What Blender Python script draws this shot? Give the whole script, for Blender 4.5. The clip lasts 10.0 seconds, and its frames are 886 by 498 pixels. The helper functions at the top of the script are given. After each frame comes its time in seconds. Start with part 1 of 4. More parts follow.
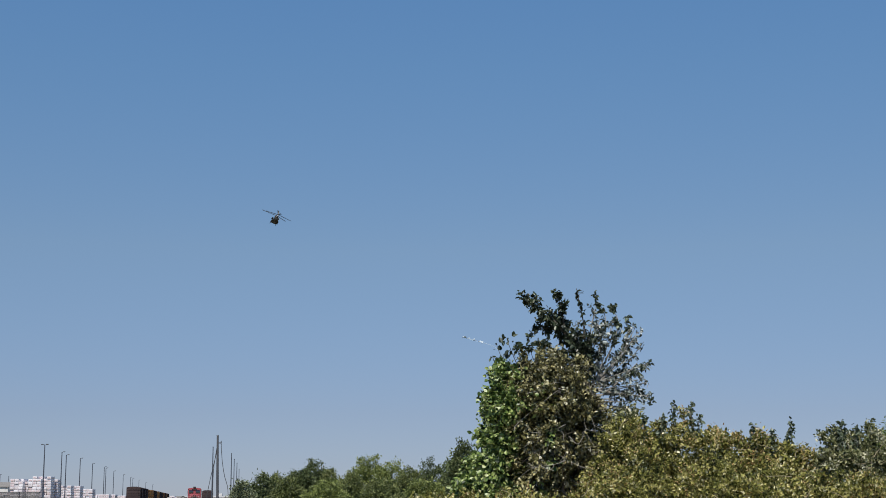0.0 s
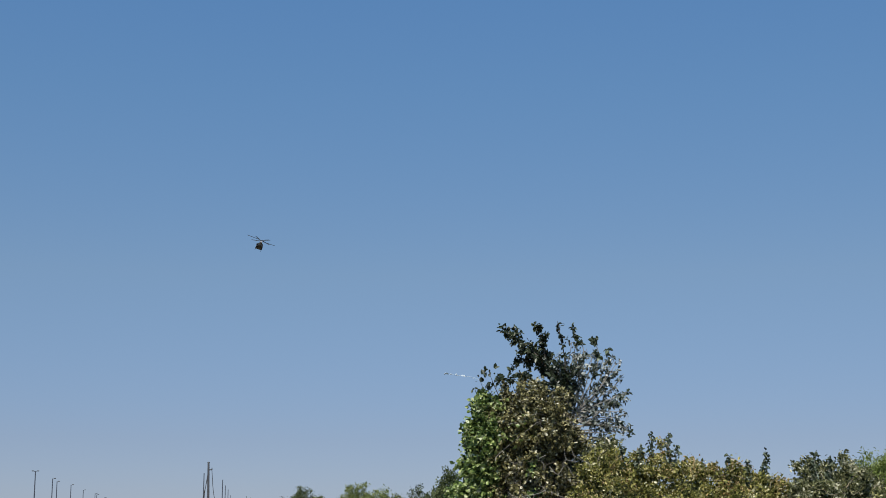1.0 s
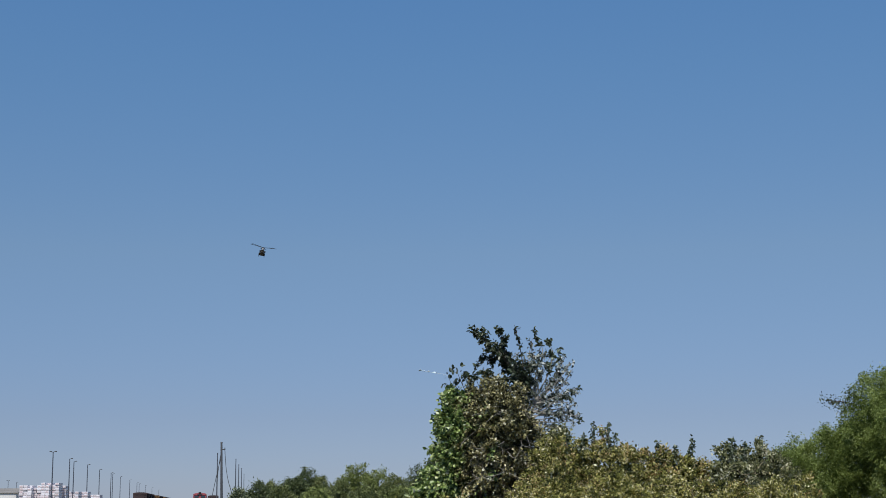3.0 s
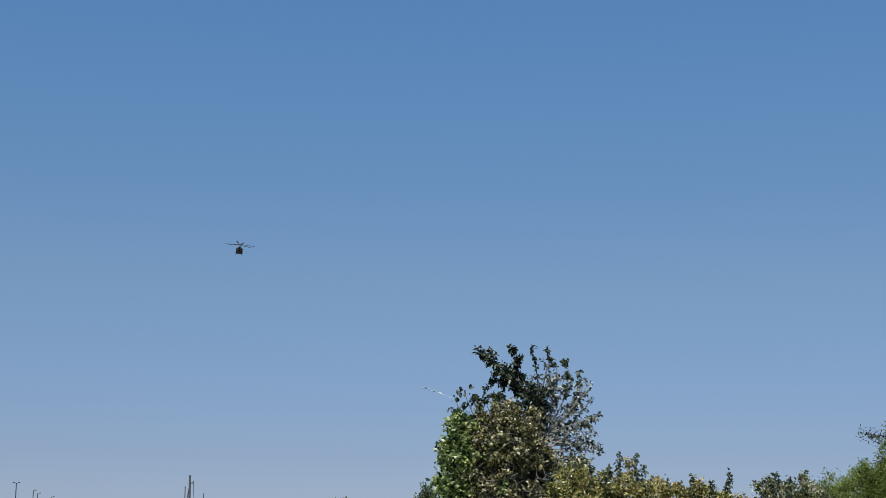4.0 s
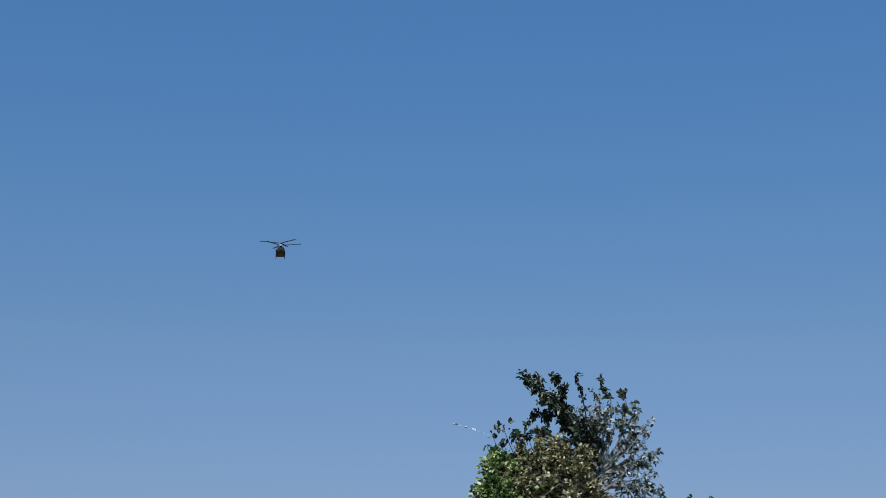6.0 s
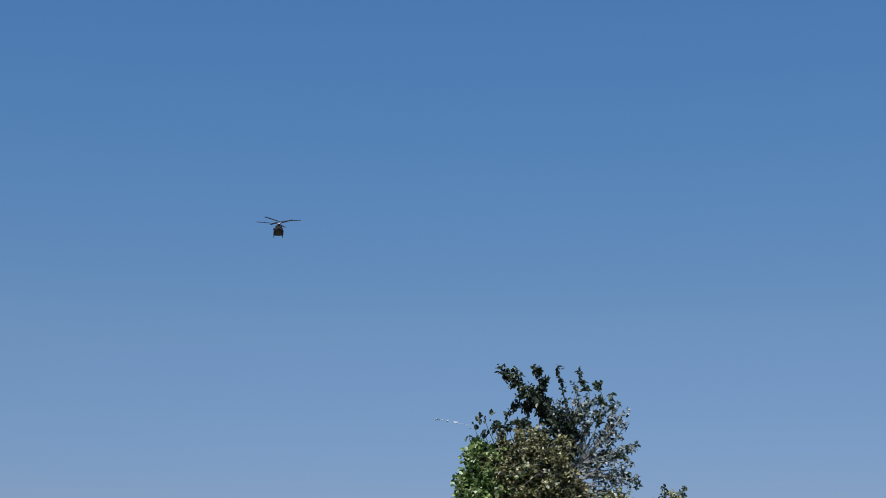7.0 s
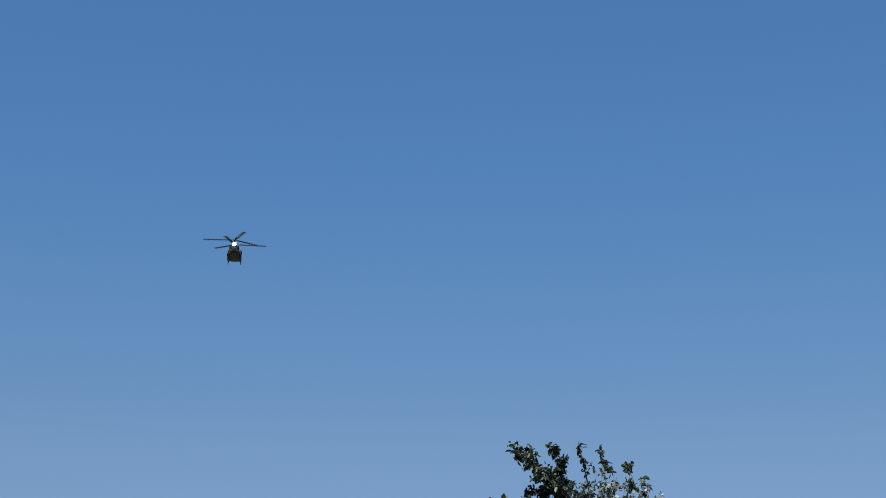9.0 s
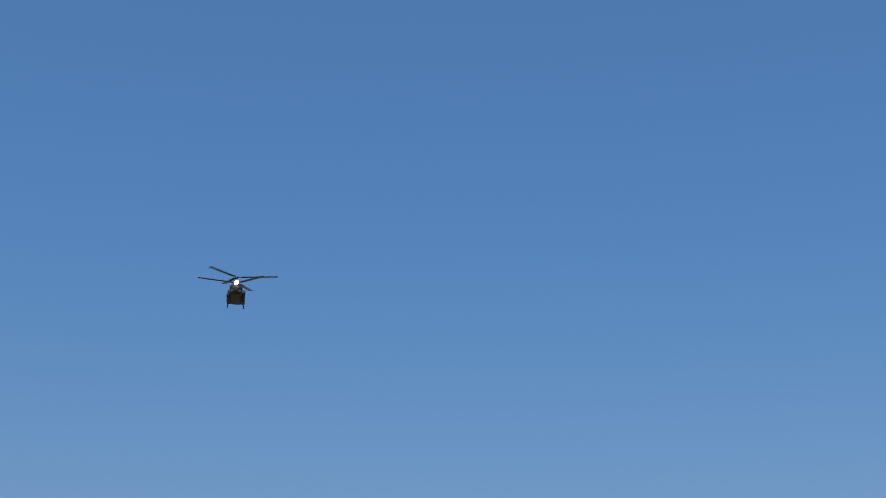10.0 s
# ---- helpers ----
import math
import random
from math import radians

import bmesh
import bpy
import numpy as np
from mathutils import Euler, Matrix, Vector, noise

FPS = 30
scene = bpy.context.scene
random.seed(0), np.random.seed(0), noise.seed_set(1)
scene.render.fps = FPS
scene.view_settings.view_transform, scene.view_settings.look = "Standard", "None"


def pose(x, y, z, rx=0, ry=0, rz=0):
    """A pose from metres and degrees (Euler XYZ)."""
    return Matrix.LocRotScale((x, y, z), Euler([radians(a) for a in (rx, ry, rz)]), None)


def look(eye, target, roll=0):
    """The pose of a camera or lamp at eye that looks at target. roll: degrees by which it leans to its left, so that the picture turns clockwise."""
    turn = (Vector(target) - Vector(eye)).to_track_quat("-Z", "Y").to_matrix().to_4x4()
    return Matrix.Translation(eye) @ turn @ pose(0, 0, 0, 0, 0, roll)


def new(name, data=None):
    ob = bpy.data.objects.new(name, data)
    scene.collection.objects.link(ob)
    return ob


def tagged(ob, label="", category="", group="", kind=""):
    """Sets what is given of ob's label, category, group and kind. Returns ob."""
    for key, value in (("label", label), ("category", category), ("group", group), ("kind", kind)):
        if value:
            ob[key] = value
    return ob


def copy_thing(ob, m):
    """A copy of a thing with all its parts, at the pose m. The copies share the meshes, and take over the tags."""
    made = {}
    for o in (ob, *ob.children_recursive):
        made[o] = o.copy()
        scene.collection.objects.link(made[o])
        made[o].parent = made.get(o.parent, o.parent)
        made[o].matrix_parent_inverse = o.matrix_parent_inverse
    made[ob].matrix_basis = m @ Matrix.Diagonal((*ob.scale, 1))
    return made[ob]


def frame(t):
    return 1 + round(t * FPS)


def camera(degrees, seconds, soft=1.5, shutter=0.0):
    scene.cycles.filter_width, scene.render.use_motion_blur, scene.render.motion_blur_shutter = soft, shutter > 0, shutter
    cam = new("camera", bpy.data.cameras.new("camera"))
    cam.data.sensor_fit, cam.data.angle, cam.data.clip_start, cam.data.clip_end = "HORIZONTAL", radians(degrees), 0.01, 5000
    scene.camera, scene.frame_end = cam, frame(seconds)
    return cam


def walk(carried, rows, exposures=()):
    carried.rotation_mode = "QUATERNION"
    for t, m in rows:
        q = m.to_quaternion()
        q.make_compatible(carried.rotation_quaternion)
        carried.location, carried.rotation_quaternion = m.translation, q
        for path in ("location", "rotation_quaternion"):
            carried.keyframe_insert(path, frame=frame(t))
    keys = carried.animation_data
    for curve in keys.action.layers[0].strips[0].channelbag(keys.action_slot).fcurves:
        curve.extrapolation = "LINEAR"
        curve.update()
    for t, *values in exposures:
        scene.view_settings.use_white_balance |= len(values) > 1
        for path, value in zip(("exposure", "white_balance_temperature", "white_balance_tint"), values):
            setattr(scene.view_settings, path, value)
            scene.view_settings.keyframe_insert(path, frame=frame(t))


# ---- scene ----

from math import sin, cos, pi

# ---- camera and its walk: x, y, z, pitch, lean, heading ----
cam = camera(33.55, 10.0, soft=0.85, shutter=0.15)
PATH = [
    (0, -0.008, -0.195, 1.621, 99.721, 0.041, 0.004), (0.5, -0.007, 0.141, 1.68, 100.614, -0.021, -0.138),
    (1, 0.224, -0.957, 1.683, 100.729, 0.014, -0.293), (1.5, 0.357, -1.239, 1.758, 100.871, 0.083, -0.122),
    (2, 1.106, -4.174, 1.708, 100.304, 0.215, 0.481), (2.5, 1.457, -6.287, 1.811, 99.859, 0.473, 0.55),
    (2.7, 1.476, -7.134, 1.732, 99.735, 0.397, 0.526), (3.8, 0.464, -3.039, 1.65, 100.938, 0.032, -1.071),
    (4, 0.362, -2.33, 1.677, 101.302, -0.447, -1.017), (4.5, 0.002, 0.015, 1.682, 102.378, -0.351, -1.011),
    (5, -0.245, 1.656, 1.669, 103.148, -0.341, -0.918), (5.5, -0.358, 2.341, 1.652, 103.721, -0.029, -0.914),
    (5.7, -0.413, 2.701, 1.65, 103.672, -0.001, -1.134), (6.8, -0.518, 3.403, 1.652, 103.626, -0.119, -1.402),
    (7, -0.318, 2.075, 1.649, 103.114, -0.124, -1.617), (7.5, -0.346, 2.257, 1.649, 104.311, -0.034, -2.328),
    (8, -0.707, 4.642, 1.651, 105.437, -0, -3.187), (8.5, -0.762, 4.986, 1.65, 106.493, 0.035, -3.493),
    (9, -1.061, 6.954, 1.65, 107.504, 0.038, -3.223), (9.5, -1.272, 8.335, 1.651, 109.797, -0.001, -3.313),
    (9.8, -1.332, 8.731, 1.651, 111.697, -0.001, -3.813), (10, -1.348, 8.83, 1.651, 111.697, -0.001, -4.013),
]
walk(cam, [(t, pose(x, y, z, rx, ry, rz)) for t, x, y, z, rx, ry, rz in PATH],
     exposures=[(0.0, -0.06, 6550, 10), (1.0, -0.06, 6500, 10), (2.5, -0.17, 6250, 10), (4.6, -0.06, 6350, 10), (5.0, -0.19, 5820, 7), (5.7, -0.21, 5830, 8.3), (6.8, -0.26, 5850, 9), (7.4, -0.25, 5860, 9), (8.5, -0.18, 5930, 9), (10.0, 0.0, 6230, 9)])

# ---- world and sun ----
SUN_EL, SUN_AZ = 58.0, 192.0     # azimuth clockwise from the way the camera faces
world = bpy.data.worlds.new("world")
scene.world = world
world.use_nodes = True
wn = world.node_tree.nodes
sky = wn.new("ShaderNodeTexSky")
sky.sky_type = "NISHITA"
sky.sun_disc = False
sky.sun_elevation, sky.sun_rotation = radians(SUN_EL), radians(SUN_AZ)
sky.altitude, sky.air_density, sky.dust_density, sky.ozone_density = 300, 1.0, 0.0, 4.0
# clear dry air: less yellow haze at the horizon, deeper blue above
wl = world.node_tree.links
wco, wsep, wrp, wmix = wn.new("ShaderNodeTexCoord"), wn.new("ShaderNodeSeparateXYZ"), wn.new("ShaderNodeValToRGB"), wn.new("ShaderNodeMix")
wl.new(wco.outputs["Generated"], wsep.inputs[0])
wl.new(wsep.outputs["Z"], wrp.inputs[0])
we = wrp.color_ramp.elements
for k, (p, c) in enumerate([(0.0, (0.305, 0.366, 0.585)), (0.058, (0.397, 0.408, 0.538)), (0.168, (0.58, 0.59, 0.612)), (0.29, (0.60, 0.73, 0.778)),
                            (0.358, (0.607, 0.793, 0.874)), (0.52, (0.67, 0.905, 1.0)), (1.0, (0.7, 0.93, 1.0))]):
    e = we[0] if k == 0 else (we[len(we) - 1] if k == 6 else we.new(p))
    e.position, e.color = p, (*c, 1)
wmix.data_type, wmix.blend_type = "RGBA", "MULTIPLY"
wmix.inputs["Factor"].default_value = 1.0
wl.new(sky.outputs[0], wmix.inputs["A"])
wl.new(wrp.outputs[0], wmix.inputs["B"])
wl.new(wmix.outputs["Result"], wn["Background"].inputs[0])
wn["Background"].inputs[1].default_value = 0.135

sun = new("sun", bpy.data.lights.new("sun", "SUN"))
sun.data.energy, sun.data.angle, sun.data.color = 5.0, radians(0.55), (1.0, 0.96, 0.89)
to_sun = Vector((sin(radians(SUN_AZ)) * cos(radians(SUN_EL)), cos(radians(SUN_AZ)) * cos(radians(SUN_EL)), sin(radians(SUN_EL))))
sun.matrix_world = look(to_sun * 60, (0, 0, 0))


# ---- materials ----
def nodes_of(name):
    m = bpy.data.materials.new(name)
    m.use_nodes = True
    nt = m.node_tree
    return m, nt, nt.nodes["Principled BSDF"], nt.nodes["Material Output"]


def ramp(nt, stops):
    r = nt.nodes.new("ShaderNodeValToRGB")
    e = r.color_ramp.elements
    while len(e) < len(stops):
        e.new(0.5)
    for k, (p, c) in enumerate(stops):
        e[k].position, e[k].color = p, (*c, 1)
    return r


def surface(name, stops, rough=0.7, metal=0.0, scale=2.0, fine=30.0, bump=0.2, spec=0.4, stretch=(1, 1, 1)):
    """Two scales of noise over a colour ramp, with fine relief."""
    m, nt, b, out = nodes_of(name)
    co = nt.nodes.new("ShaderNodeTexCoord")
    mp = nt.nodes.new("ShaderNodeMapping")
    mp.inputs["Scale"].default_value = stretch
    nt.links.new(co.outputs["Object"], mp.inputs["Vector"])
    n1, n2 = nt.nodes.new("ShaderNodeTexNoise"), nt.nodes.new("ShaderNodeTexNoise")
    n1.inputs["Scale"].default_value, n1.inputs["Detail"].default_value = scale, 6
    n2.inputs["Scale"].default_value, n2.inputs["Detail"].default_value = fine, 4
    for n in (n1, n2):
        nt.links.new(mp.outputs[0], n.inputs["Vector"])
    mix = nt.nodes.new("ShaderNodeMath")
    mix.operation = "MULTIPLY_ADD"
    mix.inputs[1].default_value = 0.35
    half = nt.nodes.new("ShaderNodeMath")
    half.operation = "MULTIPLY"
    half.inputs[1].default_value = 0.65
    nt.links.new(n1.outputs[0], half.inputs[0])
    nt.links.new(n2.outputs[0], mix.inputs[0])
    nt.links.new(half.outputs[0], mix.inputs[2])
    r = ramp(nt, stops)
    nt.links.new(mix.outputs[0], r.inputs[0])
    nt.links.new(r.outputs[0], b.inputs["Base Color"])
    bp = nt.nodes.new("ShaderNodeBump")
    bp.inputs["Strength"].default_value = bump
    bp.inputs["Distance"].default_value = 0.02
    nt.links.new(n2.outputs[0], bp.inputs["Height"])
    nt.links.new(bp.outputs[0], b.inputs["Normal"])
    b.inputs["Roughness"].default_value = rough
    b.inputs["Metallic"].default_value = metal
    b.inputs["Specular IOR Level"].default_value = spec
    return m


def leafy(name, stops, rough=0.45, through_light=0.3, spec=0.5, patch=0.8):
    """Leaves: each leaf takes its own tone, patches are painted sunlit or shaded, light passes through."""
    m, nt, b, out = nodes_of(name)
    g = nt.nodes.new("ShaderNodeNewGeometry")
    co = nt.nodes.new("ShaderNodeTexCoord")
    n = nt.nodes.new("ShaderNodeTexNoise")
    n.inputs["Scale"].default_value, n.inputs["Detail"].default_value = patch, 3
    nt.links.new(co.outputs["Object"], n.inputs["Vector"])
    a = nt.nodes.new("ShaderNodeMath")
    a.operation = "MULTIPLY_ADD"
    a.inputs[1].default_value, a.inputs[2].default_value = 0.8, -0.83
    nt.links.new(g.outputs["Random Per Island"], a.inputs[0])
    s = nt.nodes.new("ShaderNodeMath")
    # strong patch noise paints top-lit clusters and dark gaps into the leaf colour
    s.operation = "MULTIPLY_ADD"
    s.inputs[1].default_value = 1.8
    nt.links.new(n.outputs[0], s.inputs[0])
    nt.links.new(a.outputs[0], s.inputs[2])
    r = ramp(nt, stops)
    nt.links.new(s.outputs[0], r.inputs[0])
    nt.links.new(r.outputs[0], b.inputs["Base Color"])
    b.inputs["Roughness"].default_value = rough
    b.inputs["Specular IOR Level"].default_value = spec
    tr = nt.nodes.new("ShaderNodeBsdfTranslucent")
    nt.links.new(r.outputs[0], tr.inputs["Color"])
    mx = nt.nodes.new("ShaderNodeMixShader")
    mx.inputs[0].default_value = through_light
    nt.links.new(b.outputs[0], mx.inputs[1])
    nt.links.new(tr.outputs[0], mx.inputs[2])
    nt.links.new(mx.outputs[0], out.inputs[0])
    return m


# vine, tangle and hedge stops: painted shade gaps up to whitish sun highlights
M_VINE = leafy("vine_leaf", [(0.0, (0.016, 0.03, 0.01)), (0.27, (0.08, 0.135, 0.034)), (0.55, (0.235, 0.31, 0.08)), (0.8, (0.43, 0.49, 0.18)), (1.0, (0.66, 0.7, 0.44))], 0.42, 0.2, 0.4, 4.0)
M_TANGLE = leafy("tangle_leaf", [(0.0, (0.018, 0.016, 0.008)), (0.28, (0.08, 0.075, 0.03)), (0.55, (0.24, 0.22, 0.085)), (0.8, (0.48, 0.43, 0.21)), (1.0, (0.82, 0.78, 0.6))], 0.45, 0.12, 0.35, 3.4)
# near-black stops paint the shade on leaves seen from below
M_SHADED = leafy("shaded_leaf", [(0.0, (0.014, 0.02, 0.009)), (0.6, (0.035, 0.05, 0.023)), (0.85, (0.11, 0.13, 0.07)), (1.0, (0.32, 0.33, 0.24))], 0.42, 0.12, 0.4)
# silvery leaf undersides, with sheen painted into the pale stops
M_SILVER_SHEEN = leafy("silver_sheen_leaf", [(0.0, (0.02, 0.028, 0.018)), (0.35, (0.075, 0.09, 0.062)), (0.6, (0.27, 0.3, 0.255)), (1.0, (0.66, 0.69, 0.66))], 0.4, 0.18, 0.4)
M_SHOOT = leafy("shoot_leaf", [(0.0, (0.02, 0.03, 0.014)), (0.4, (0.06, 0.08, 0.04)), (0.75, (0.16, 0.19, 0.11)), (1.0, (0.4, 0.44, 0.32))], 0.42, 0.2, 0.4)
M_HEDGE = leafy("hedge_leaf", [(0.0, (0.03, 0.032, 0.009)), (0.28, (0.115, 0.122, 0.027)), (0.55, (0.27, 0.262, 0.062)), (0.8, (0.5, 0.435, 0.15)), (1.0, (0.84, 0.78, 0.5))], 0.5, 0.2, 0.25, 3.0)
M_SEED = leafy("seed_head", [(0.0, (0.25, 0.15, 0.055)), (0.5, (0.44, 0.3, 0.125)), (1.0, (0.68, 0.53, 0.29))], 0.7, 0.2, 0.2)
M_GREY = leafy("grey_leaf", [(0.0, (0.035, 0.042, 0.016)), (0.4, (0.125, 0.135, 0.05)), (0.7, (0.33, 0.325, 0.15)), (1.0, (0.78, 0.74, 0.56))], 0.45, 0.2, 0.3, 3.0)
M_GREEN = leafy("green_leaf", [(0.0, (0.055, 0.08, 0.016)), (0.35, (0.15, 0.195, 0.042)), (0.7, (0.27, 0.33, 0.085)), (1.0, (0.42, 0.48, 0.18))], 0.55, 0.4, 0.2, 1.2)
M_FAR = leafy("far_leaf", [(0.0, (0.055, 0.07, 0.024)), (0.5, (0.145, 0.175, 0.052)), (1.0, (0.31, 0.32, 0.125))], 0.5, 0.25, 0.4, 0.3)
M_BARK = surface("bark", [(0.3, (0.05, 0.04, 0.03)), (0.6, (0.14, 0.12, 0.095)), (0.8, (0.26, 0.24, 0.2))], 0.9, 0, 3, 25, 0.6, 0.2, (1, 1, 0.3))
M_TWIG = surface("dead_twig", [(0.3, (0.19, 0.17, 0.14)), (0.7, (0.42, 0.395, 0.35))], 0.9, 0, 4, 30, 0.4, 0.2)
M_STALK = surface("dry_stalk", [(0.3, (0.2, 0.16, 0.09)), (0.7, (0.4, 0.34, 0.22))], 0.9, 0, 4, 30, 0.4, 0.2)
M_GROUND = surface("dry_ground", [(0.3, (0.14, 0.12, 0.07)), (0.5, (0.23, 0.2, 0.13)), (0.7, (0.31, 0.28, 0.21))], 0.95, 0, 0.05, 3, 0.3, 0.2)
M_GRASS = leafy("grass_blade", [(0.0, (0.07, 0.08, 0.02)), (0.5, (0.2, 0.19, 0.06)), (1.0, (0.36, 0.31, 0.15))], 0.6, 0.25, 0.3)
M_BALLAST = surface("ballast", [(0.3, (0.18, 0.17, 0.16)), (0.7, (0.36, 0.34, 0.32))], 0.95, 0, 0.6, 12, 0.8, 0.2)
M_RAIL = surface("rail_steel", [(0.3, (0.12, 0.08, 0.06)), (0.7, (0.3, 0.26, 0.23))], 0.5, 0.8, 1, 20, 0.1)
M_SLEEPER = surface("sleeper_wood", [(0.3, (0.06, 0.045, 0.035)), (0.7, (0.16, 0.13, 0.1))], 0.9, 0, 2, 20, 0.5, 0.2)
M_OLIVE = surface("olive_paint", [(0.3, (0.013, 0.0115, 0.0085)), (0.7, (0.029, 0.026, 0.019))], 0.8, 0, 0.8, 9, 0.05, 0.2)
M_BLADE = surface("rotor_blade", [(0.3, (0.008, 0.01, 0.014)), (0.7, (0.016, 0.019, 0.026))], 0.6, 0, 1, 10, 0.05)
# pale grey paints the bright highlight on the forward pylon into its colour
M_FAIRING = surface("highlight_grey_fairing", [(0.3, (0.2, 0.2, 0.205)), (0.7, (0.42, 0.42, 0.43))], 0.5, 0, 1.2, 9, 0.05)
M_RUBBER = surface("tyre_rubber", [(0.3, (0.015, 0.015, 0.015)), (0.7, (0.035, 0.035, 0.034))], 0.85, 0, 3, 20, 0.2)
M_DKMETAL = surface("dark_metal", [(0.3, (0.05, 0.05, 0.05)), (0.7, (0.13, 0.125, 0.12))], 0.5, 0.7, 2, 20, 0.1)
# blue in the steel colour stands in for haze over the distance
M_HAZY_STEEL = surface("hazy_weathered_steel", [(0.3, (0.03, 0.036, 0.05)), (0.7, (0.075, 0.085, 0.11))], 0.6, 0.0, 1, 14, 0.1)
M_WOODPOLE = surface("weathered_pole_wood", [(0.3, (0.04, 0.042, 0.05)), (0.7, (0.11, 0.112, 0.12))], 0.9, 0, 2, 24, 0.4, 0.2, (1, 1, 0.15))
M_CABLE = surface("cable_black", [(0.3, (0.03, 0.03, 0.03)), (0.7, (0.07, 0.07, 0.07))], 0.6, 0, 2, 10, 0.05)
M_PINK = surface("faded_print", [(0.3, (0.5, 0.36, 0.36)), (0.7, (0.68, 0.56, 0.56))], 0.5, 0, 1.5, 12, 0.1)
M_LUMBER = surface("lumber_ends", [(0.3, (0.28, 0.21, 0.13)), (0.7, (0.5, 0.4, 0.27))], 0.85, 0, 2, 16, 0.3)
M_BOXCAR = surface("boxcar_brown", [(0.3, (0.022, 0.014, 0.015)), (0.55, (0.045, 0.027, 0.026)), (0.8, (0.085, 0.052, 0.047))], 0.8, 0, 0.5, 8, 0.2)
M_HOPPER = surface("hopper_orange", [(0.3, (0.3, 0.14, 0.045)), (0.7, (0.52, 0.28, 0.1))], 0.7, 0, 0.6, 8, 0.2)
M_LOCO = surface("loco_red", [(0.3, (0.23, 0.04, 0.05)), (0.7, (0.38, 0.085, 0.095))], 0.7, 0, 0.6, 8, 0.05)
M_UNDER = surface("underframe_black", [(0.3, (0.02, 0.018, 0.016)), (0.7, (0.06, 0.055, 0.05))], 0.8, 0.2, 1, 10, 0.2)
M_TAN = surface("tan_metal_roof", [(0.3, (0.2, 0.175, 0.145)), (0.7, (0.33, 0.295, 0.245))], 0.6, 0.1, 0.15, 3, 0.1)
M_PALE = surface("pale_metal_wall", [(0.3, (0.5, 0.48, 0.45)), (0.7, (0.68, 0.66, 0.63))], 0.6, 0, 0.2, 3, 0.1)
M_TIES = surface("grey_sleepers", [(0.3, (0.06, 0.058, 0.058)), (0.7, (0.2, 0.195, 0.19))], 0.9, 0, 1.2, 8, 0.4, 0.2)
M_CONC = surface("grey_concrete", [(0.3, (0.3, 0.29, 0.28)), (0.7, (0.48, 0.46, 0.44))], 0.9, 0, 0.8, 10, 0.3, 0.2)


def glass(name, col, rough):
    m, nt, b, out = nodes_of(name)
    b.inputs["Base Color"].default_value = (*col, 1)
    b.inputs["Roughness"].default_value = rough
    b.inputs["Specular IOR Level"].default_value = 1.0
    b.inputs["Coat Weight"].default_value = 0.6
    return m


M_GLASS = glass("dark_glass", (0.02, 0.025, 0.03), 0.06)
M_LENS, nt_, b_, _o = nodes_of("lit_lamp_lens")
b_.inputs["Base Color"].default_value = (0.9, 0.9, 0.88, 1)
b_.inputs["Emission Color"].default_value = (1.0, 0.98, 0.94, 1)
b_.inputs["Emission Strength"].default_value = 40.0
M_FOIL, nt_, b_, _o = nodes_of("thin_plastic")
b_.inputs["Base Color"].default_value = (0.6, 0.68, 0.72, 1)
b_.inputs["Roughness"].default_value = 0.8
b_.inputs["Specular IOR Level"].default_value = 0.2
b_.inputs["Transmission Weight"].default_value = 0.35


# ---- mesh helpers ----
def link_mesh(name, bm, material, smooth=True):
    me = bpy.data.meshes.new(name)
    bm.to_mesh(me)
    bm.free()
    me.materials.append(material)
    if smooth:
        me.shade_smooth()
        me.set_sharp_from_angle(angle=radians(40))
    return me


def part(name, bm, material, parent, label="", at=None):
    ob = new(name, link_mesh(name, bm, material))
    ob.parent = parent
    if at is not None:
        ob.matrix_basis = at
    return tagged(ob, label)


def thing(name, m, label, category, group="", kind=""):
    ob = new(name)
    ob.empty_display_size = 0.3
    ob.matrix_basis = m
    return tagged(ob, label, category, group, kind)


def box(bm, x0, x1, y0, y1, z0, z1, bevel=0.0):
    m = Matrix.Translation(((x0 + x1) / 2, (y0 + y1) / 2, (z0 + z1) / 2)) @ Matrix.Diagonal((x1 - x0, y1 - y0, z1 - z0, 1))
    vs = bmesh.ops.create_cube(bm, size=1, matrix=m)["verts"]
    if bevel:
        es = list({e for v in vs for e in v.link_edges})
        bmesh.ops.bevel(bm, geom=es, offset=bevel, segments=2, affect="EDGES", profile=0.5)
    return bm


def rod(bm, a, b, r0, r1=None, seg=8):
    """A tapered rod from a to b."""
    a, b = Vector(a), Vector(b)
    d = b - a
    q = d.to_track_quat("Z", "Y").to_matrix().to_4x4()
    bmesh.ops.create_cone(bm, cap_ends=True, segments=seg, radius1=r0, radius2=r0 if r1 is None else r1, depth=d.length,
                          matrix=Matrix.Translation((a + b) / 2) @ q)
    return bm


def tube(bm, pts, radii, seg=6):
    """A tapered tube along a bent line."""
    pts = [Vector(p) for p in pts]
    rings = []
    for k, p in enumerate(pts):
        d = (pts[min(k + 1, len(pts) - 1)] - pts[max(k - 1, 0)]).normalized()
        u = d.cross(Vector((0.3, 1, 0.1))).normalized()
        v = d.cross(u)
        rings.append([bm.verts.new(p + (u * cos(2 * pi * j / seg) + v * sin(2 * pi * j / seg)) * radii[k]) for j in range(seg)])
    for r0, r1 in zip(rings, rings[1:]):
        for j in range(seg):
            bm.faces.new((r0[j], r0[(j + 1) % seg], r1[(j + 1) % seg], r1[j]))
    bm.faces.new(rings[0][::-1])
    bm.faces.new(rings[-1])
    return bm


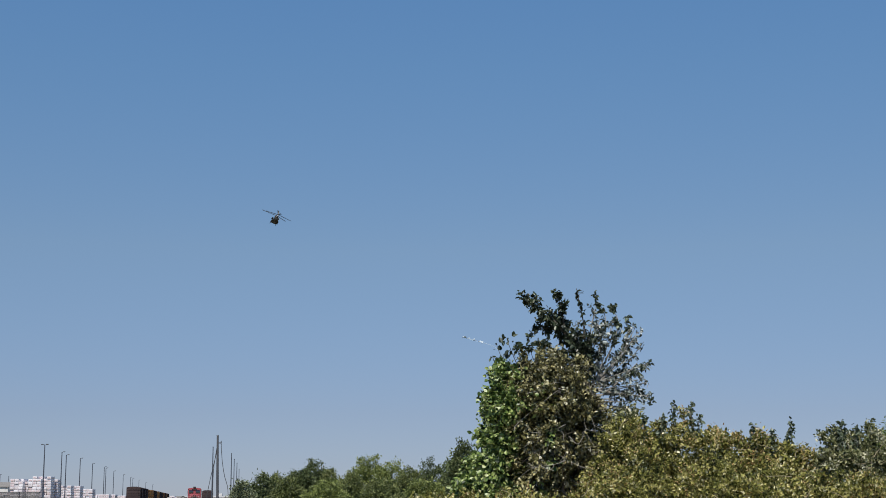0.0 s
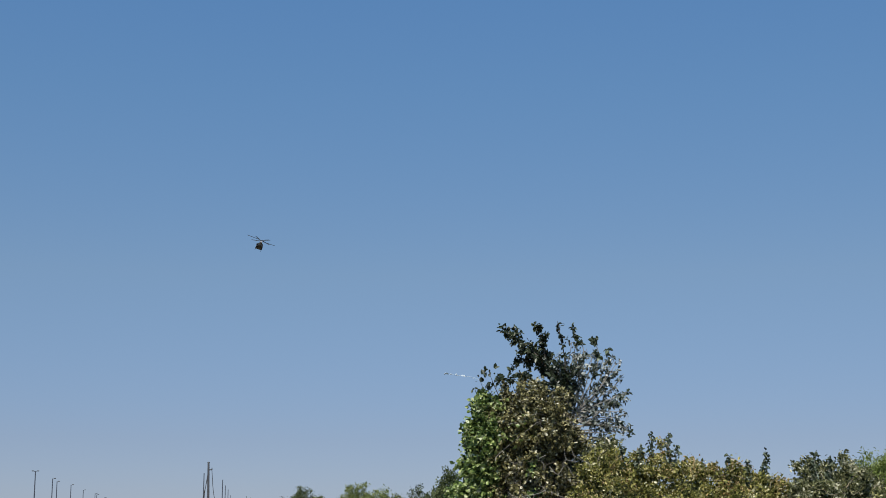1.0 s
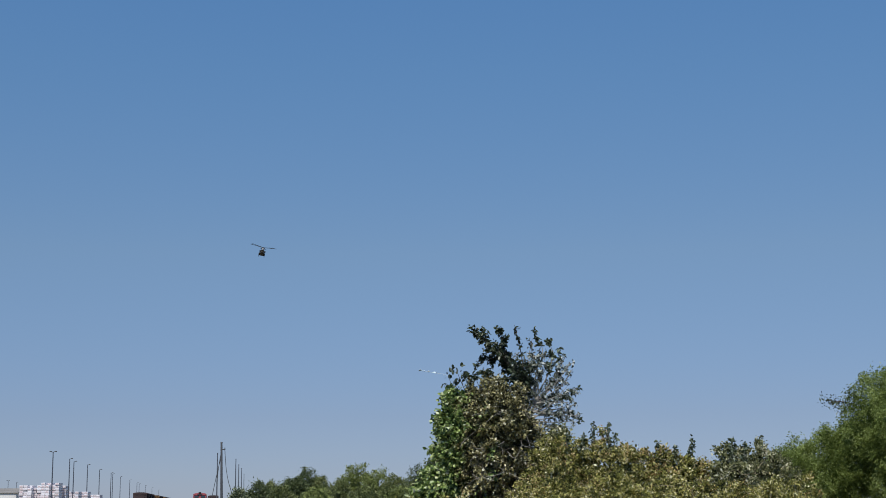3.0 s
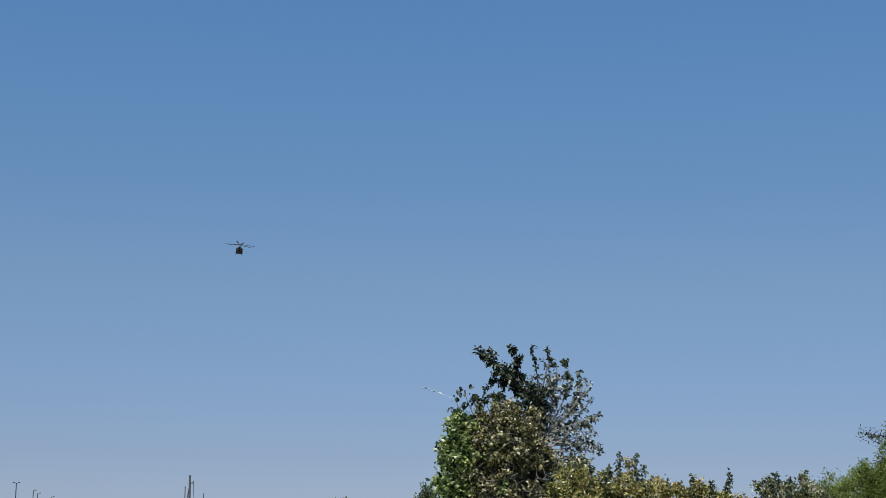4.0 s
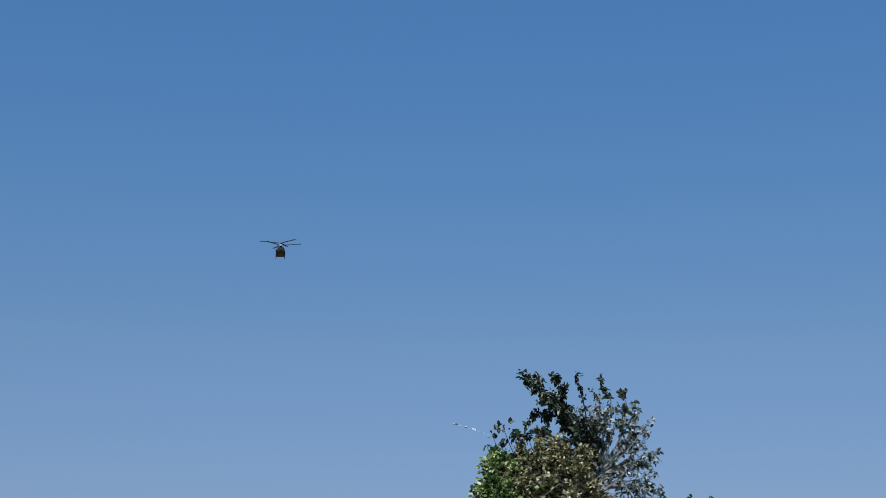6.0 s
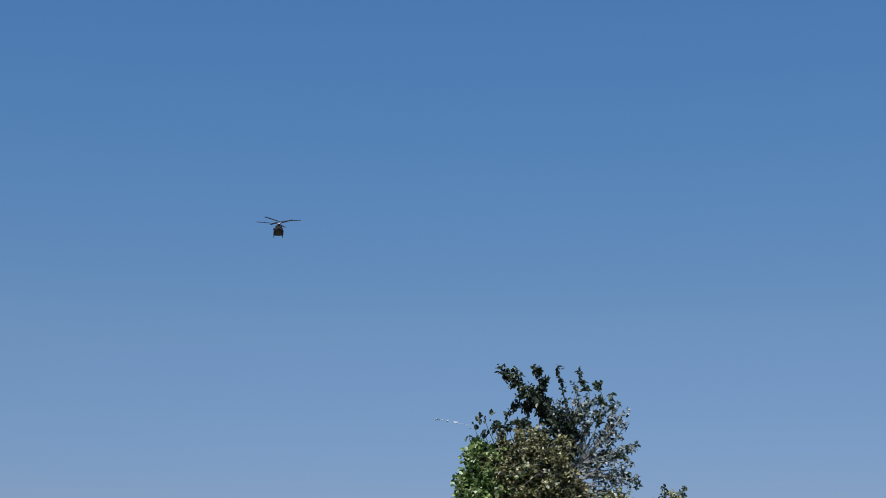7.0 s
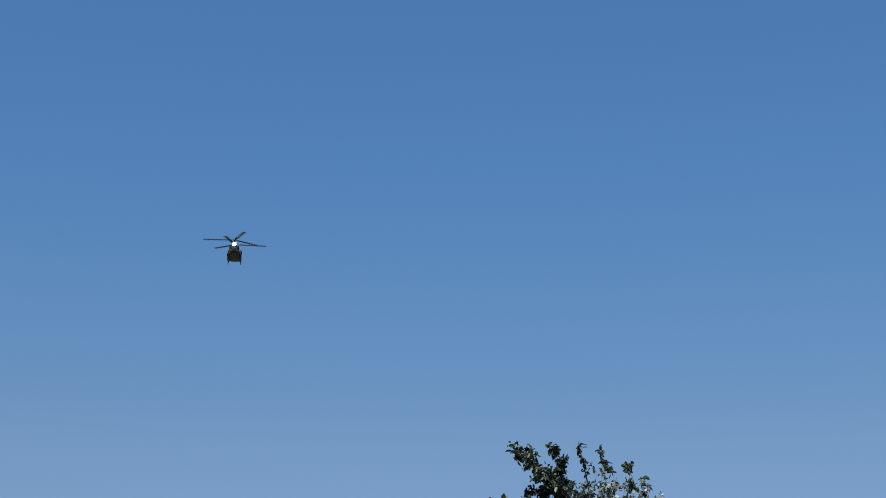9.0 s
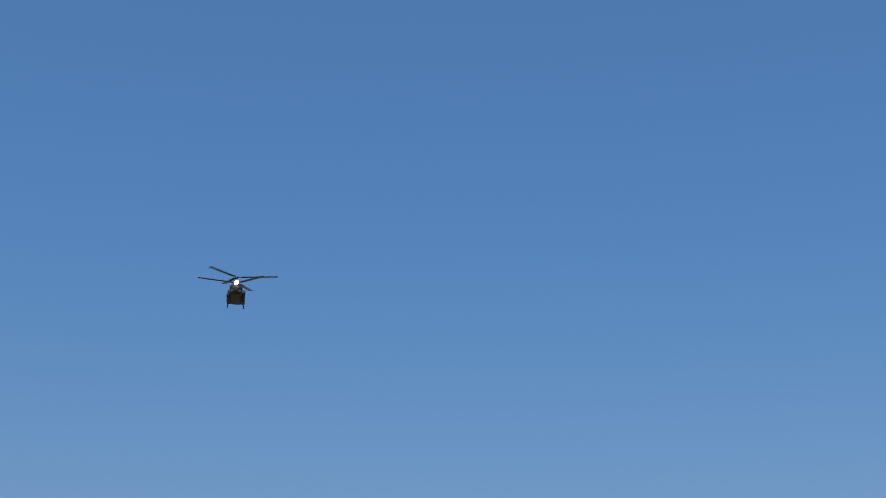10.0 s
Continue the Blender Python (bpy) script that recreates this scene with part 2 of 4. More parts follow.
def loft(bm, sections, power=3.2, seg=24):
    """Rounded sections along y: (y, z centre, half width, half height)."""
    rings = []
    for y, zc, hw, hh in sections:
        ring = []
        for j in range(seg):
            a = 2 * pi * j / seg
            c, s = cos(a), sin(a)
            ring.append(bm.verts.new((hw * math.copysign(abs(c) ** (2 / power), c), y, zc + hh * math.copysign(abs(s) ** (2 / power), s))))
        rings.append(ring)
    for r0, r1 in zip(rings, rings[1:]):
        for j in range(seg):
            bm.faces.new((r0[j], r1[j], r1[(j + 1) % seg], r0[(j + 1) % seg]))
    bm.faces.new(rings[0])
    bm.faces.new(rings[-1][::-1])
    bmesh.ops.recalc_face_normals(bm, faces=bm.faces)
    return bm


def bent(points, n=10):
    """A smooth line through a few points."""
    p = [Vector(q) for q in points]
    p = [p[0] * 2 - p[1]] + p + [p[-1] * 2 - p[-2]]
    out = []
    for k in range(1, len(p) - 2):
        for j in range(n):
            t = j / n
            a, b, c, d = p[k - 1], p[k], p[k + 1], p[k + 2]
            out.append(0.5 * ((2 * b) + (c - a) * t + (2 * a - 5 * b + 4 * c - d) * t * t + (3 * b - a - 3 * c + d) * t ** 3))
    out.append(p[-2])
    return out


def unit(v):
    return v / np.maximum(np.linalg.norm(v, axis=-1, keepdims=True), 1e-9)


def leaf_object(name, parent, rng, pts, size, material, droop=0.3, slim=0.5, out_from=None, label="", oval=False):
    """Many small folded leaves, one island each, as one part."""
    n = len(pts)
    axis = rng.normal(size=(n, 3))
    if out_from is not None:
        axis += 1.1 * unit(pts - np.asarray(out_from))
    axis[:, 2] -= droop * 2
    axis = unit(axis)
    nor = rng.normal(size=(n, 3)) + np.array([0, -0.25, 0.9])
    side = unit(np.cross(axis, nor))
    nor = unit(np.cross(side, axis))
    ln = (size * rng.uniform(0.45, 1.4, n))[:, None]
    fold = nor * ln * rng.uniform(0.05, 0.18, (n, 1))
    curl = nor * ln * rng.uniform(-0.2, 0.1, (n, 1))
    w = side * ln * slim * 0.5
    k = np.arange(n)[:, None]
    if oval:
        v = np.stack([pts, pts + axis * ln * 0.25 + w * 0.85 + fold, pts + axis * ln * 0.68 + w * 0.8 + fold + curl * 0.4, pts + axis * ln + curl,
                      pts + axis * ln * 0.68 - w * 0.8 + fold + curl * 0.4, pts + axis * ln * 0.25 - w * 0.85 + fold], 1).reshape(-1, 3)
        f = np.concatenate([k * 6 + [0, 3, 2], k * 6 + [0, 2, 1], k * 6 + [0, 4, 3], k * 6 + [0, 5, 4]], 1).reshape(-1, 3)
    else:
        v = np.stack([pts, pts + axis * ln * 0.42 + w + fold, pts + axis * ln + curl, pts + axis * ln * 0.42 - w + fold], 1).reshape(-1, 3)
        f = np.concatenate([k * 4 + [0, 2, 1], k * 4 + [0, 3, 2]], 1).reshape(-1, 3)
    me = bpy.data.meshes.new(name)
    me.from_pydata(v.tolist(), [], f.tolist())
    me.materials.append(material)
    ob = new(name, me)
    ob.parent = parent
    return tagged(ob, label, kind="stuff")


def clumps(rng, centre, radii, count, per, spread, shell=0.55, rough=0.3, floor=0.0):
    """Clump centres near an uneven rounded shell, and points scattered round each."""
    d = unit(rng.normal(size=(count, 3)))
    seed = rng.uniform(0, 50, 3)
    bump = np.array([noise.noise(Vector(q * 1.7 + seed)) + 0.5 * noise.noise(Vector(q * 4.3 + seed)) for q in d])
    pit = np.array([min(0.0, noise.noise(Vector(q * 6.5 + seed)) + 0.12) for q in d])
    r = (1 + rough * bump + 1.1 * rough * pit) * rng.uniform(shell, 1, count) ** 0.7
    c = np.asarray(centre) + d * np.asarray(radii) * r[:, None]
    p = np.repeat(c, per, 0) + np.clip(rng.normal(size=(count * per, 3)), -1.7, 1.7) * spread * rng.uniform(0.5, 1.2, (count * per, 1))
    return p[p[:, 2] > floor], c


def shrub(name, x, y, height, half, label, material, seed, leaf=0.1, count=130, per=70, stems=7, seeds=None, slim=0.56,
          category="shrub", spread=0.16, depth_half=None, group="", droop=0.25, base=None, spikes=(), oval=True, stalks=0):
    """A shrub with many stems, its foliage, upright leafy shoots and dry stalks."""
    rng = np.random.default_rng(seed)
    top = thing(name, pose(x, y, 0), label, category, group)
    dh = depth_half or half
    cz = height * 0.52 if base is None else (height + base) / 2
    rz = height - cz
    pts, c = clumps(rng, (0, 0, cz), (half, dh, rz), count, per, spread, rough=0.34, floor=0.05)
    core, _ = clumps(rng, (0, 0, cz), (half * 0.8, dh * 0.8, rz * 0.8), count // 6, per, spread * 1.7, 0.1, 0.1, 0.05)
    pts = np.concatenate([pts, core])
    for k in range(stems):
        end = c[k * 3 % len(c)] * np.array([0.85, 0.85, 0.95])
        mid = np.array([end[0] * 0.35, end[1] * 0.35, end[2] * 0.5]) + rng.normal(size=3) * 0.08
        r = 0.012 * height + 0.01
        line = bent([(rng.normal() * 0.08, rng.normal() * 0.08, -0.1), mid, end], 5)
        part("stem", tube(bmesh.new(), line, list(np.linspace(r, r * 0.2, len(line)))), M_BARK, top)
    dark = []
    for sx, sz in spikes:
        line = [(sx + 0.02 * sin(9 * t), -0.2, sz - 0.6 + 0.6 * t) for t in np.linspace(0, 1, 6)]
        part("shoot", tube(bmesh.new(), line, list(np.linspace(0.014, 0.004, 6)), 5), M_TWIG, top)
        t = rng.uniform(0.0, 1, 110)
        dark.append(np.stack([sx + 0.02 * np.sin(9 * t), -0.2 + 0 * t, sz - 0.75 + 0.72 * t], 1) + rng.normal(size=(110, 3)) * (0.055 - 0.035 * t[:, None]))
    if dark:
        leaf_object("shoot_leaves", top, rng, np.concatenate(dark), leaf * 1.2, M_SHOOT, 0.3, 0.6, oval=True)
    # dry stalks arching over the face
    for k in range(stalks):
        a = c[rng.integers(len(c))] * np.array([0.9, 0, 1]) + np.array([0, -dh * 1.02, 0])
        d = np.array([rng.choice([-1, 1]) * rng.uniform(0.05, 0.26), 0.12, rng.uniform(0.0, 0.24)])
        w = rng.normal(size=(2, 3)) * 0.045
        line = bent([a - d, a - d * 0.3 + w[0], a + d * 0.4 + w[1], a + d * np.array([1, -0.3, 1])], 4)
        part("dry_stalk", tube(bmesh.new(), line, list(np.linspace(0.008, 0.003, len(line))), 5), M_STALK, top)
    leaf_object("foliage", top, rng, pts, leaf, material, droop, slim, (0, 0, cz * 0.8), oval=oval)
    if seeds:
        wild = np.array([noise.noise(Vector(q * 1.6 + seed)) for q in c])
        keep = c[(c[:, 2] > cz - 0.2 * rz) & (c[:, 1] < 0.5 * dh) & (wild > 0.06)]
        q = np.repeat(keep, seeds, 0) * np.array([1.03, 1.03, 1.02]) + rng.normal(size=(len(keep) * seeds, 3)) * 0.075
        leaf_object("dry_bloom", top, rng, q, leaf * 0.58, M_SEED, -0.3, 0.7, None, "tan dried seed clusters")
    return top


# ---- ground ----
bm = bmesh.new()
bmesh.ops.create_grid(bm, x_segments=40, y_segments=40, size=4600)
ground = tagged(new("ground", link_mesh("ground", bm, M_GROUND)), "dry pale soil with thin grass, reaching the horizon", "ground", kind="structure")

# ---- helicopter (nose towards -y, origin in the middle of the hull) ----
def helicopter():
    top = thing("helicopter", pose(-95, 820, 158), "dark olive twin-rotor transport helicopter in flight, nose-on", "helicopter")
    hull = part("fuselage", loft(bmesh.new(), [(-8.1, -0.55, 0.25, 0.25), (-7.9, -0.5, 0.7, 0.55), (-7.3, -0.4, 1.15, 0.95), (-6.4, -0.2, 1.28, 1.2),
                (-5.2, -0.05, 1.36, 1.36), (-3, -0.05, 1.36, 1.36), (3.5, -0.05, 1.36, 1.36), (5.5, 0.25, 1.34, 1.2), (7.2, 0.7, 1.25, 0.85), (7.8, 0.85, 1.1, 0.65)], 5.0, 32), M_OLIVE, top)
    for sx in (-1, 1):
        bm = loft(bmesh.new(), [(-4.2, -0.95, 0.12, 0.2), (-3.6, -0.9, 0.44, 0.5), (3.4, -0.9, 0.44, 0.5), (4.2, -0.95, 0.12, 0.2)], 3.4, 16)
        part("sponson", bm, M_OLIVE, top, at=pose(sx * 1.6, 0, 0))
        bm = loft(bmesh.new(), [(-2.0, 0, 0.38, 0.38), (-1.7, 0, 0.5, 0.5), (0.6, 0, 0.48, 0.48), (1.8, 0, 0.3, 0.3)], 2, 14)
        eng = part("engine", bm, M_OLIVE, top, at=pose(sx * 1.55, 6.0, 1.75))
        bm = loft(bmesh.new(), [(-2.12, 0, 0.3, 0.3), (-2.0, 0, 0.34, 0.34)], 2, 14)
        part("intake", bm, M_DKMETAL, eng)
        for wy, wx in ((-3.2, 1.7), (3.6, 1.85)):
            leg = part("landing_leg", rod(bmesh.new(), (sx * wx * 0.9, wy, -1.15), (sx * wx, wy, -1.92), 0.16, 0.12), M_DKMETAL, top)
            bm = bmesh.new()
            for o in ((-0.2, 0.2) if wy < 0 else (0,)):
                rod(bm, (sx * wx + o - 0.1, wy, -1.95), (sx * wx + o + 0.1, wy, -1.95), 0.34, seg=16)
            bmesh.ops.bevel(bm, geom=[e for e in bm.edges if e.calc_face_angle(0) > 1.2], offset=0.05, segments=2, affect="EDGES")
            part("wheel", bm, M_RUBBER, leg)
        bm = bmesh.new()
        box(bm, sx * 0.08 if sx > 0 else -1.0, 1.0 if sx > 0 else -0.08, -7.28, -7.18, 0.02, 0.62, 0.05)
        for v in bm.verts:
            v.co.y += (v.co.z - 0.3) * 0.9 + abs(v.co.x) * 0.35 - 0.12
        part("windscreen", bm, M_GLASS, top, "dark cockpit glass")
        bm = box(bmesh.new(), sx * 1.3 - 0.14, sx * 1.3 + 0.14, -6.9, -6.0, -0.05, 0.6, 0.05)
        part("side_window", bm, M_GLASS, top)
        bm = box(bmesh.new(), sx * 0.75 - 0.4, sx * 0.75 + 0.4, -7.95, -7.55, -0.95, -0.45, 0.06)
        part("chin_window", bm, M_GLASS, top)
    part("forward_pylon", loft(bmesh.new(), [(-6.4, 1.35, 0.25, 0.3), (-5.9, 1.6, 0.62, 0.62), (-4.9, 1.75, 0.72, 0.85), (-3.4, 1.6, 0.62, 0.62), (-1.8, 1.35, 0.3, 0.25)], 2.6, 18), M_FAIRING, top, "rotor fairing coloured pale grey as a painted highlight")
    bm = loft(bmesh.new(), [(4.2, 1.7, 0.2, 0.5), (5.2, 2.2, 0.5, 1.2), (6.6, 2.55, 0.62, 1.75), (7.9, 2.4, 0.5, 1.75), (8.6, 2.2, 0.2, 1.3)], 2.6, 18)
    part("aft_pylon", bm, M_OLIVE, top)
    part("ramp", box(bmesh.new(), -1.2, 1.2, 6.2, 7.7, -0.35, 0.05, 0.08), M_OLIVE, top)
    rotors = []
    for y, z in ((-5.1, 2.95), (7.0, 4.5)):
        bm = rod(bmesh.new(), (0, 0, -0.45), (0, 0, 0.12), 0.2, 0.16, 12)
        rod(bm, (0, 0, -0.1), (0, 0, 0.15), 0.46, 0.4, 16)
        hub = part("rotor_hub", bm, M_DKMETAL, top, at=pose(0, y, z))
        for k in range(3):
            bm = box(bmesh.new(), 1.0, 9.1, -0.44, 0.44, -0.06, 0.07, 0.03)
            box(bm, 0.3, 1.15, -0.1, 0.1, -0.06, 0.06, 0.02)
            for v in bm.verts:
                v.co.z += 0.0035 * v.co.x ** 2
            part("rotor_blade", bm, M_BLADE, hub, at=pose(0, 0, 0.03, 0, 0, 120 * k))
        rotors.append(hub)
    bm = loft(bmesh.new(), [(0.3, 0, 0.25, 0.25), (0.0, 0, 0.56, 0.56), (-0.22, 0, 0.58, 0.58), (-0.22, 0, 0.52, 0.52), (-0.02, 0, 0.5, 0.5)], 2, 18)
    lamp = part("landing_light", bm, M_DKMETAL, top, "round landing light in a swivelling housing", at=pose(0, -6.9, 1.3))
    bm = loft(bmesh.new(), [(-0.09, 0, 0.3, 0.3), (-0.04, 0, 0.49, 0.49)], 2, 18)
    part("lens", bm, M_LENS, lamp, "lit white lamp lens")
    return top, rotors, lamp


HELI, ROTORS, LAMP = helicopter()

# ---- the leaning tree with its vine and tangle ----
S36 = 0.01385


def at36(u, v, y=0.0):
    """A place in the tree's plane: u to the side and v up, in units of about 14 mm from the eye's level."""
    return (u * S36, y, 1.65 + v * S36)


SWAY = []


def leaning_tree():
    rng = np.random.default_rng(11)
    top = thing("tree", pose(0, 36, 0), "leaning wind-blown tree, leaves painted shaded dark and silvery with sheen", "tree")
    line = bent([(3.1, 0.1, -0.1), at36(236, 25, 0.1), at36(246, 120, 0), at36(254, 200), at36(250, 228)], 6)
    part("trunk", tube(bmesh.new(), line, list(np.linspace(0.11, 0.065, len(line))), 8), M_BARK, top)
    # limbs: line, radius, leaves, how wide they spread, leaf size, material
    limbs = [
        # left limbs carry the painted-shade leaves, right ones the painted sheen
        ([(258, 205), (244, 258), (218, 292), (189, 327), (150, 354)], 0.055, 1350, 0.19, 0.13, M_SHADED, 0.06),
        ([(230, 284), (204, 300), (184, 302), (164, 296)], 0.025, 200, 0.14, 0.13, M_SHADED, 0.3),
        ([(216, 304), (211, 335), (203, 362)], 0.018, 250, 0.12, 0.12, M_SHADED, 0.2),
        ([(236, 258), (214, 262), (190, 246)], 0.018, 110, 0.12, 0.125, M_SHADED, 0.2),
        ([(250, 225), (251, 295), (243, 340), (236, 372)], 0.022, 80, 0.05, 0.11, M_SHADED, 0.35),
        ([(254, 205), (257, 250), (250, 292)], 0.03, 340, 0.19, 0.13, M_SHADED, 0.0),
        ([(256, 200), (246, 225), (235, 235)], 0.025, 300, 0.22, 0.12, M_SHADED, 0.0),
        ([(252, 220), (240, 262), (226, 290), (216, 318)], 0.03, 420, 0.2, 0.12, M_SHADED, 0.1),
        ([(256, 200), (272, 240), (278, 278), (270, 306)], 0.022, 260, 0.16, 0.11, M_SILVER_SHEEN, 0.15),
    ]
    # upright sprigs, their tips blown over
    limbs += [
        ([(262, 210), (284, 270), (290, 322), (274, 356)], 0.018, 150, 0.07, 0.12, M_SHOOT, 0.3),
        ([(266, 205), (300, 262), (314, 312), (300, 340)], 0.018, 150, 0.07, 0.12, M_SHOOT, 0.3),
        ([(270, 200), (314, 250), (330, 290), (330, 316)], 0.018, 130, 0.07, 0.12, M_SHOOT, 0.3),
        ([(270, 195), (310, 240), (328, 262), (338, 286)], 0.018, 110, 0.08, 0.11, M_SILVER_SHEEN, 0.3),
        ([(270, 190), (316, 210), (345, 226), (364, 242)], 0.018, 105, 0.07, 0.12, M_SHOOT, 0.4),
        ([(268, 180), (322, 190), (350, 186), (366, 172)], 0.018, 110, 0.08, 0.115, M_SHOOT, 0.4),
    ]
    for k in range(36):
        deg = -20 + 134 * (k + rng.uniform(0, 0.8)) / 36
        a = radians(deg)
        far = ((110 + 50 * max(sin(a), 0) ** 2) if deg < 86 else 122) * rng.uniform(0.8, 1.03)
        bow = rng.uniform(-10, 16)
        p0 = (256 + rng.uniform(-4, 8), 188 + rng.uniform(-20, 24))
        tip = (256 + far * cos(a), 192 + far * sin(a))
        mid = (p0[0] * 0.5 + tip[0] * 0.5 + bow * sin(a), p0[1] * 0.5 + tip[1] * 0.5 - bow * cos(a) * 0.5)
        limbs.append(([p0, mid, tip], 0.02, 66, 0.1, 0.1, M_SILVER_SHEEN, 0.25))
    for k, (way, r, n, wide, size, mat, start) in enumerate(limbs):
        base = Vector(at36(*way[0]))
        yy = rng.uniform(-0.35, 0.35)
        line = bent([Vector(at36(u, v, yy * j / len(way))) - base for j, (u, v) in enumerate(way)], 6)
        limb = part("limb", tube(bmesh.new(), line, list(np.linspace(r, 0.006, len(line)))), M_BARK if mat is M_SHADED else M_TWIG, top, at=pose(*base))
        L = np.array([tuple(p) for p in line])
        # twigs off the limb, leaves along them
        tw = max(6, n // 22)
        pts = []
        bm = bmesh.new()
        for j in range(tw):
            s = start + (1 - start) * (j + rng.uniform(0, 1)) / tw
            f = min(s, 0.999) * (len(L) - 1)
            a = L[int(f)] + (L[min(int(f) + 1, len(L) - 1)] - L[int(f)]) * (f % 1)
            fwd = unit(L[min(int(f) + 2, len(L) - 1)] - L[max(int(f) - 2, 0)])
            d = unit(fwd * 0.9 + rng.normal(size=3) * 0.75 + np.array([0, 0, 0.1]))
            b = a + d * wide * rng.uniform(0.8, 2.2)
            tube(bm, [a, (a + b) / 2 + rng.normal(size=3) * 0.01, b], [0.006, 0.004, 0.002], 4)
            t = rng.uniform(0.15, 1.05, n // tw)[:, None]
            pts.append(a + (b - a) * t + rng.normal(size=(n // tw, 3)) * 0.028)
        tagged(part("twig", bm, M_BARK if mat is M_SHADED else M_TWIG, limb), kind="stuff")
        leaf_object("foliage", limb, rng, np.concatenate(pts), size * 0.88, mat, 0.2, 0.6, oval=True)
        SWAY.append((limb, base, rng.uniform(0, 6.28), 0.7 + 0.5 * rng.random()))
    return top


TREE = leaning_tree()

# tangle in the middle
def tangle():
    rng = np.random.default_rng(21)
    top = thing("vine_thicket", pose(2.8, 35.6, 0), "tangled brownish thicket of dry vines and dull leaves", "thicket")
    pts, c = clumps(rng, (-0.15, -0.05, 3.2), (1.42, 1.2, 2.12), 420, 80, 0.085, 0.42, 0.42, 0.05)
    p2, c2 = clumps(rng, (0.55, 0.35, 1.9), (1.75, 0.75, 1.9), 180, 60, 0.15, 0.6, 0.2, 0.05)
    p3, _ = clumps(rng, (1.5, 0, 2.4), (0.8, 0.8, 1.6), 170, 60, 0.11, 0.45, 0.35, 0.05)
    p4, _ = clumps(rng, (-0.85, -0.4, 3.6), (0.5, 0.55, 1.35), 110, 60, 0.085, 0.5, 0.35, 0.05)
    p5, _ = clumps(rng, (-0.1, 0.3, 2.9), (1.1, 0.7, 1.7), 160, 60, 0.16, 0.1, 0.1, 0.05)
    p6, _ = clumps(rng, (-0.1, -0.75, 4.2), (0.95, 0.5, 0.85), 120, 60, 0.09, 0.4, 0.3, 0.05)
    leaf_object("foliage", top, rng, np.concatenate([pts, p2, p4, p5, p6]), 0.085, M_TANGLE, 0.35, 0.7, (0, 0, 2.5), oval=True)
    leaf_object("side_foliage", top, rng, p3, 0.085, M_GREY, 0.35, 0.7, (1.7, 0, 2.5), "dull olive leaves at the thicket's edge", oval=True)
    front = c[(c[:, 1] < -0.25) & (c[:, 0] > -0.8)]
    for k in range(110):
        a = front[rng.integers(len(front))] + np.array([0, -0.08, 0])
        d = rng.normal(size=3) * np.array([0.32, 0.12, 0.3])
        bow = rng.normal(size=3) * 0.12
        line = bent([a - d, a - d * 0.4 + bow, a + d * 0.4 - bow * 0.6, a + d + np.array([0, 0.1, -0.12])], 5)
        part("dry_vine", tube(bmesh.new(), line, list(np.linspace(0.0075, 0.003, len(line))), 5), M_TWIG if k % 3 else M_BARK, top)
    for k in range(6):
        e = c[k * 7]
        line = bent([(rng.normal() * 0.2, rng.normal() * 0.2, -0.1), (e[0] * 0.4, e[1] * 0.4, e[2] * 0.5), e], 6)
        part("stem", tube(bmesh.new(), line, list(np.linspace(0.07, 0.015, len(line)))), M_BARK, top)
    return top


def green_vine():
    rng = np.random.default_rng(22)
    top = thing("climbing_vine", pose(1.4, 35.3, 0), "bright green broad-leaved vine draped over the thicket", "vine")
    a, c = clumps(rng, (0.04, 0.1, 3.4), (0.44, 0.7, 1.6), 150, 62, 0.11, 0.5, 0.5, 0.05)
    b, _ = clumps(rng, (-0.22, 0.2, 2.0), (0.62, 0.6, 1.3), 105, 50, 0.1, 0.6, 0.35, 0.05)
    d, _ = clumps(rng, (-0.6, 0.15, 1.5), (0.5, 0.5, 1.1), 48, 55, 0.11, 0.6, 0.25, 0.05)
    e, _ = clumps(rng, (0.75, -0.3, 3.2), (0.85, 0.8, 1.8), 36, 16, 0.1, 0.7, 0.3, 0.05)
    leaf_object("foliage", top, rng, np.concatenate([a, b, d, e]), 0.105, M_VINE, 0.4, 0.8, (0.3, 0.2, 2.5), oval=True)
    for k in range(7):
        e = c[k * 5]
        line = bent([(rng.normal() * 0.2, rng.normal() * 0.1, -0.1), (e[0] * 0.6, e[1], e[2] * 0.5), e], 6)
        part("stem", tube(bmesh.new(), line, list(np.linspace(0.03, 0.01, len(line)))), M_BARK, top)
    # single sprigs over the top, leaves painted in shade tones, dark against the sky
    q = []
    for u, v, n in ((111, 277, 10), (86, 245, 9), (95, 262, 6), (128, 262, 26), (150, 262, 40), (112, 250, 22), (176, 270, 30)):
        p = np.array(at36(u, v)) - np.array([1.4, 0, 0])
        q.append(p + rng.normal(size=(n, 3)) * np.array([0.07, 0.1, 0.05]))
        line = bent([(p[0] + 0.3, 0.2, p[2] - 0.7), (p[0] + 0.12, 0.1, p[2] - 0.3), p], 4)
        part("sprig", tube(bmesh.new(), line, list(np.linspace(0.012, 0.004, len(line))), 5), M_BARK, top)
    leaf_object("sprig_leaves", top, rng, np.concatenate(q), 0.125, M_SHADED, 0.2, 0.7, oval=True)
    return top


tangle()
green_vine()


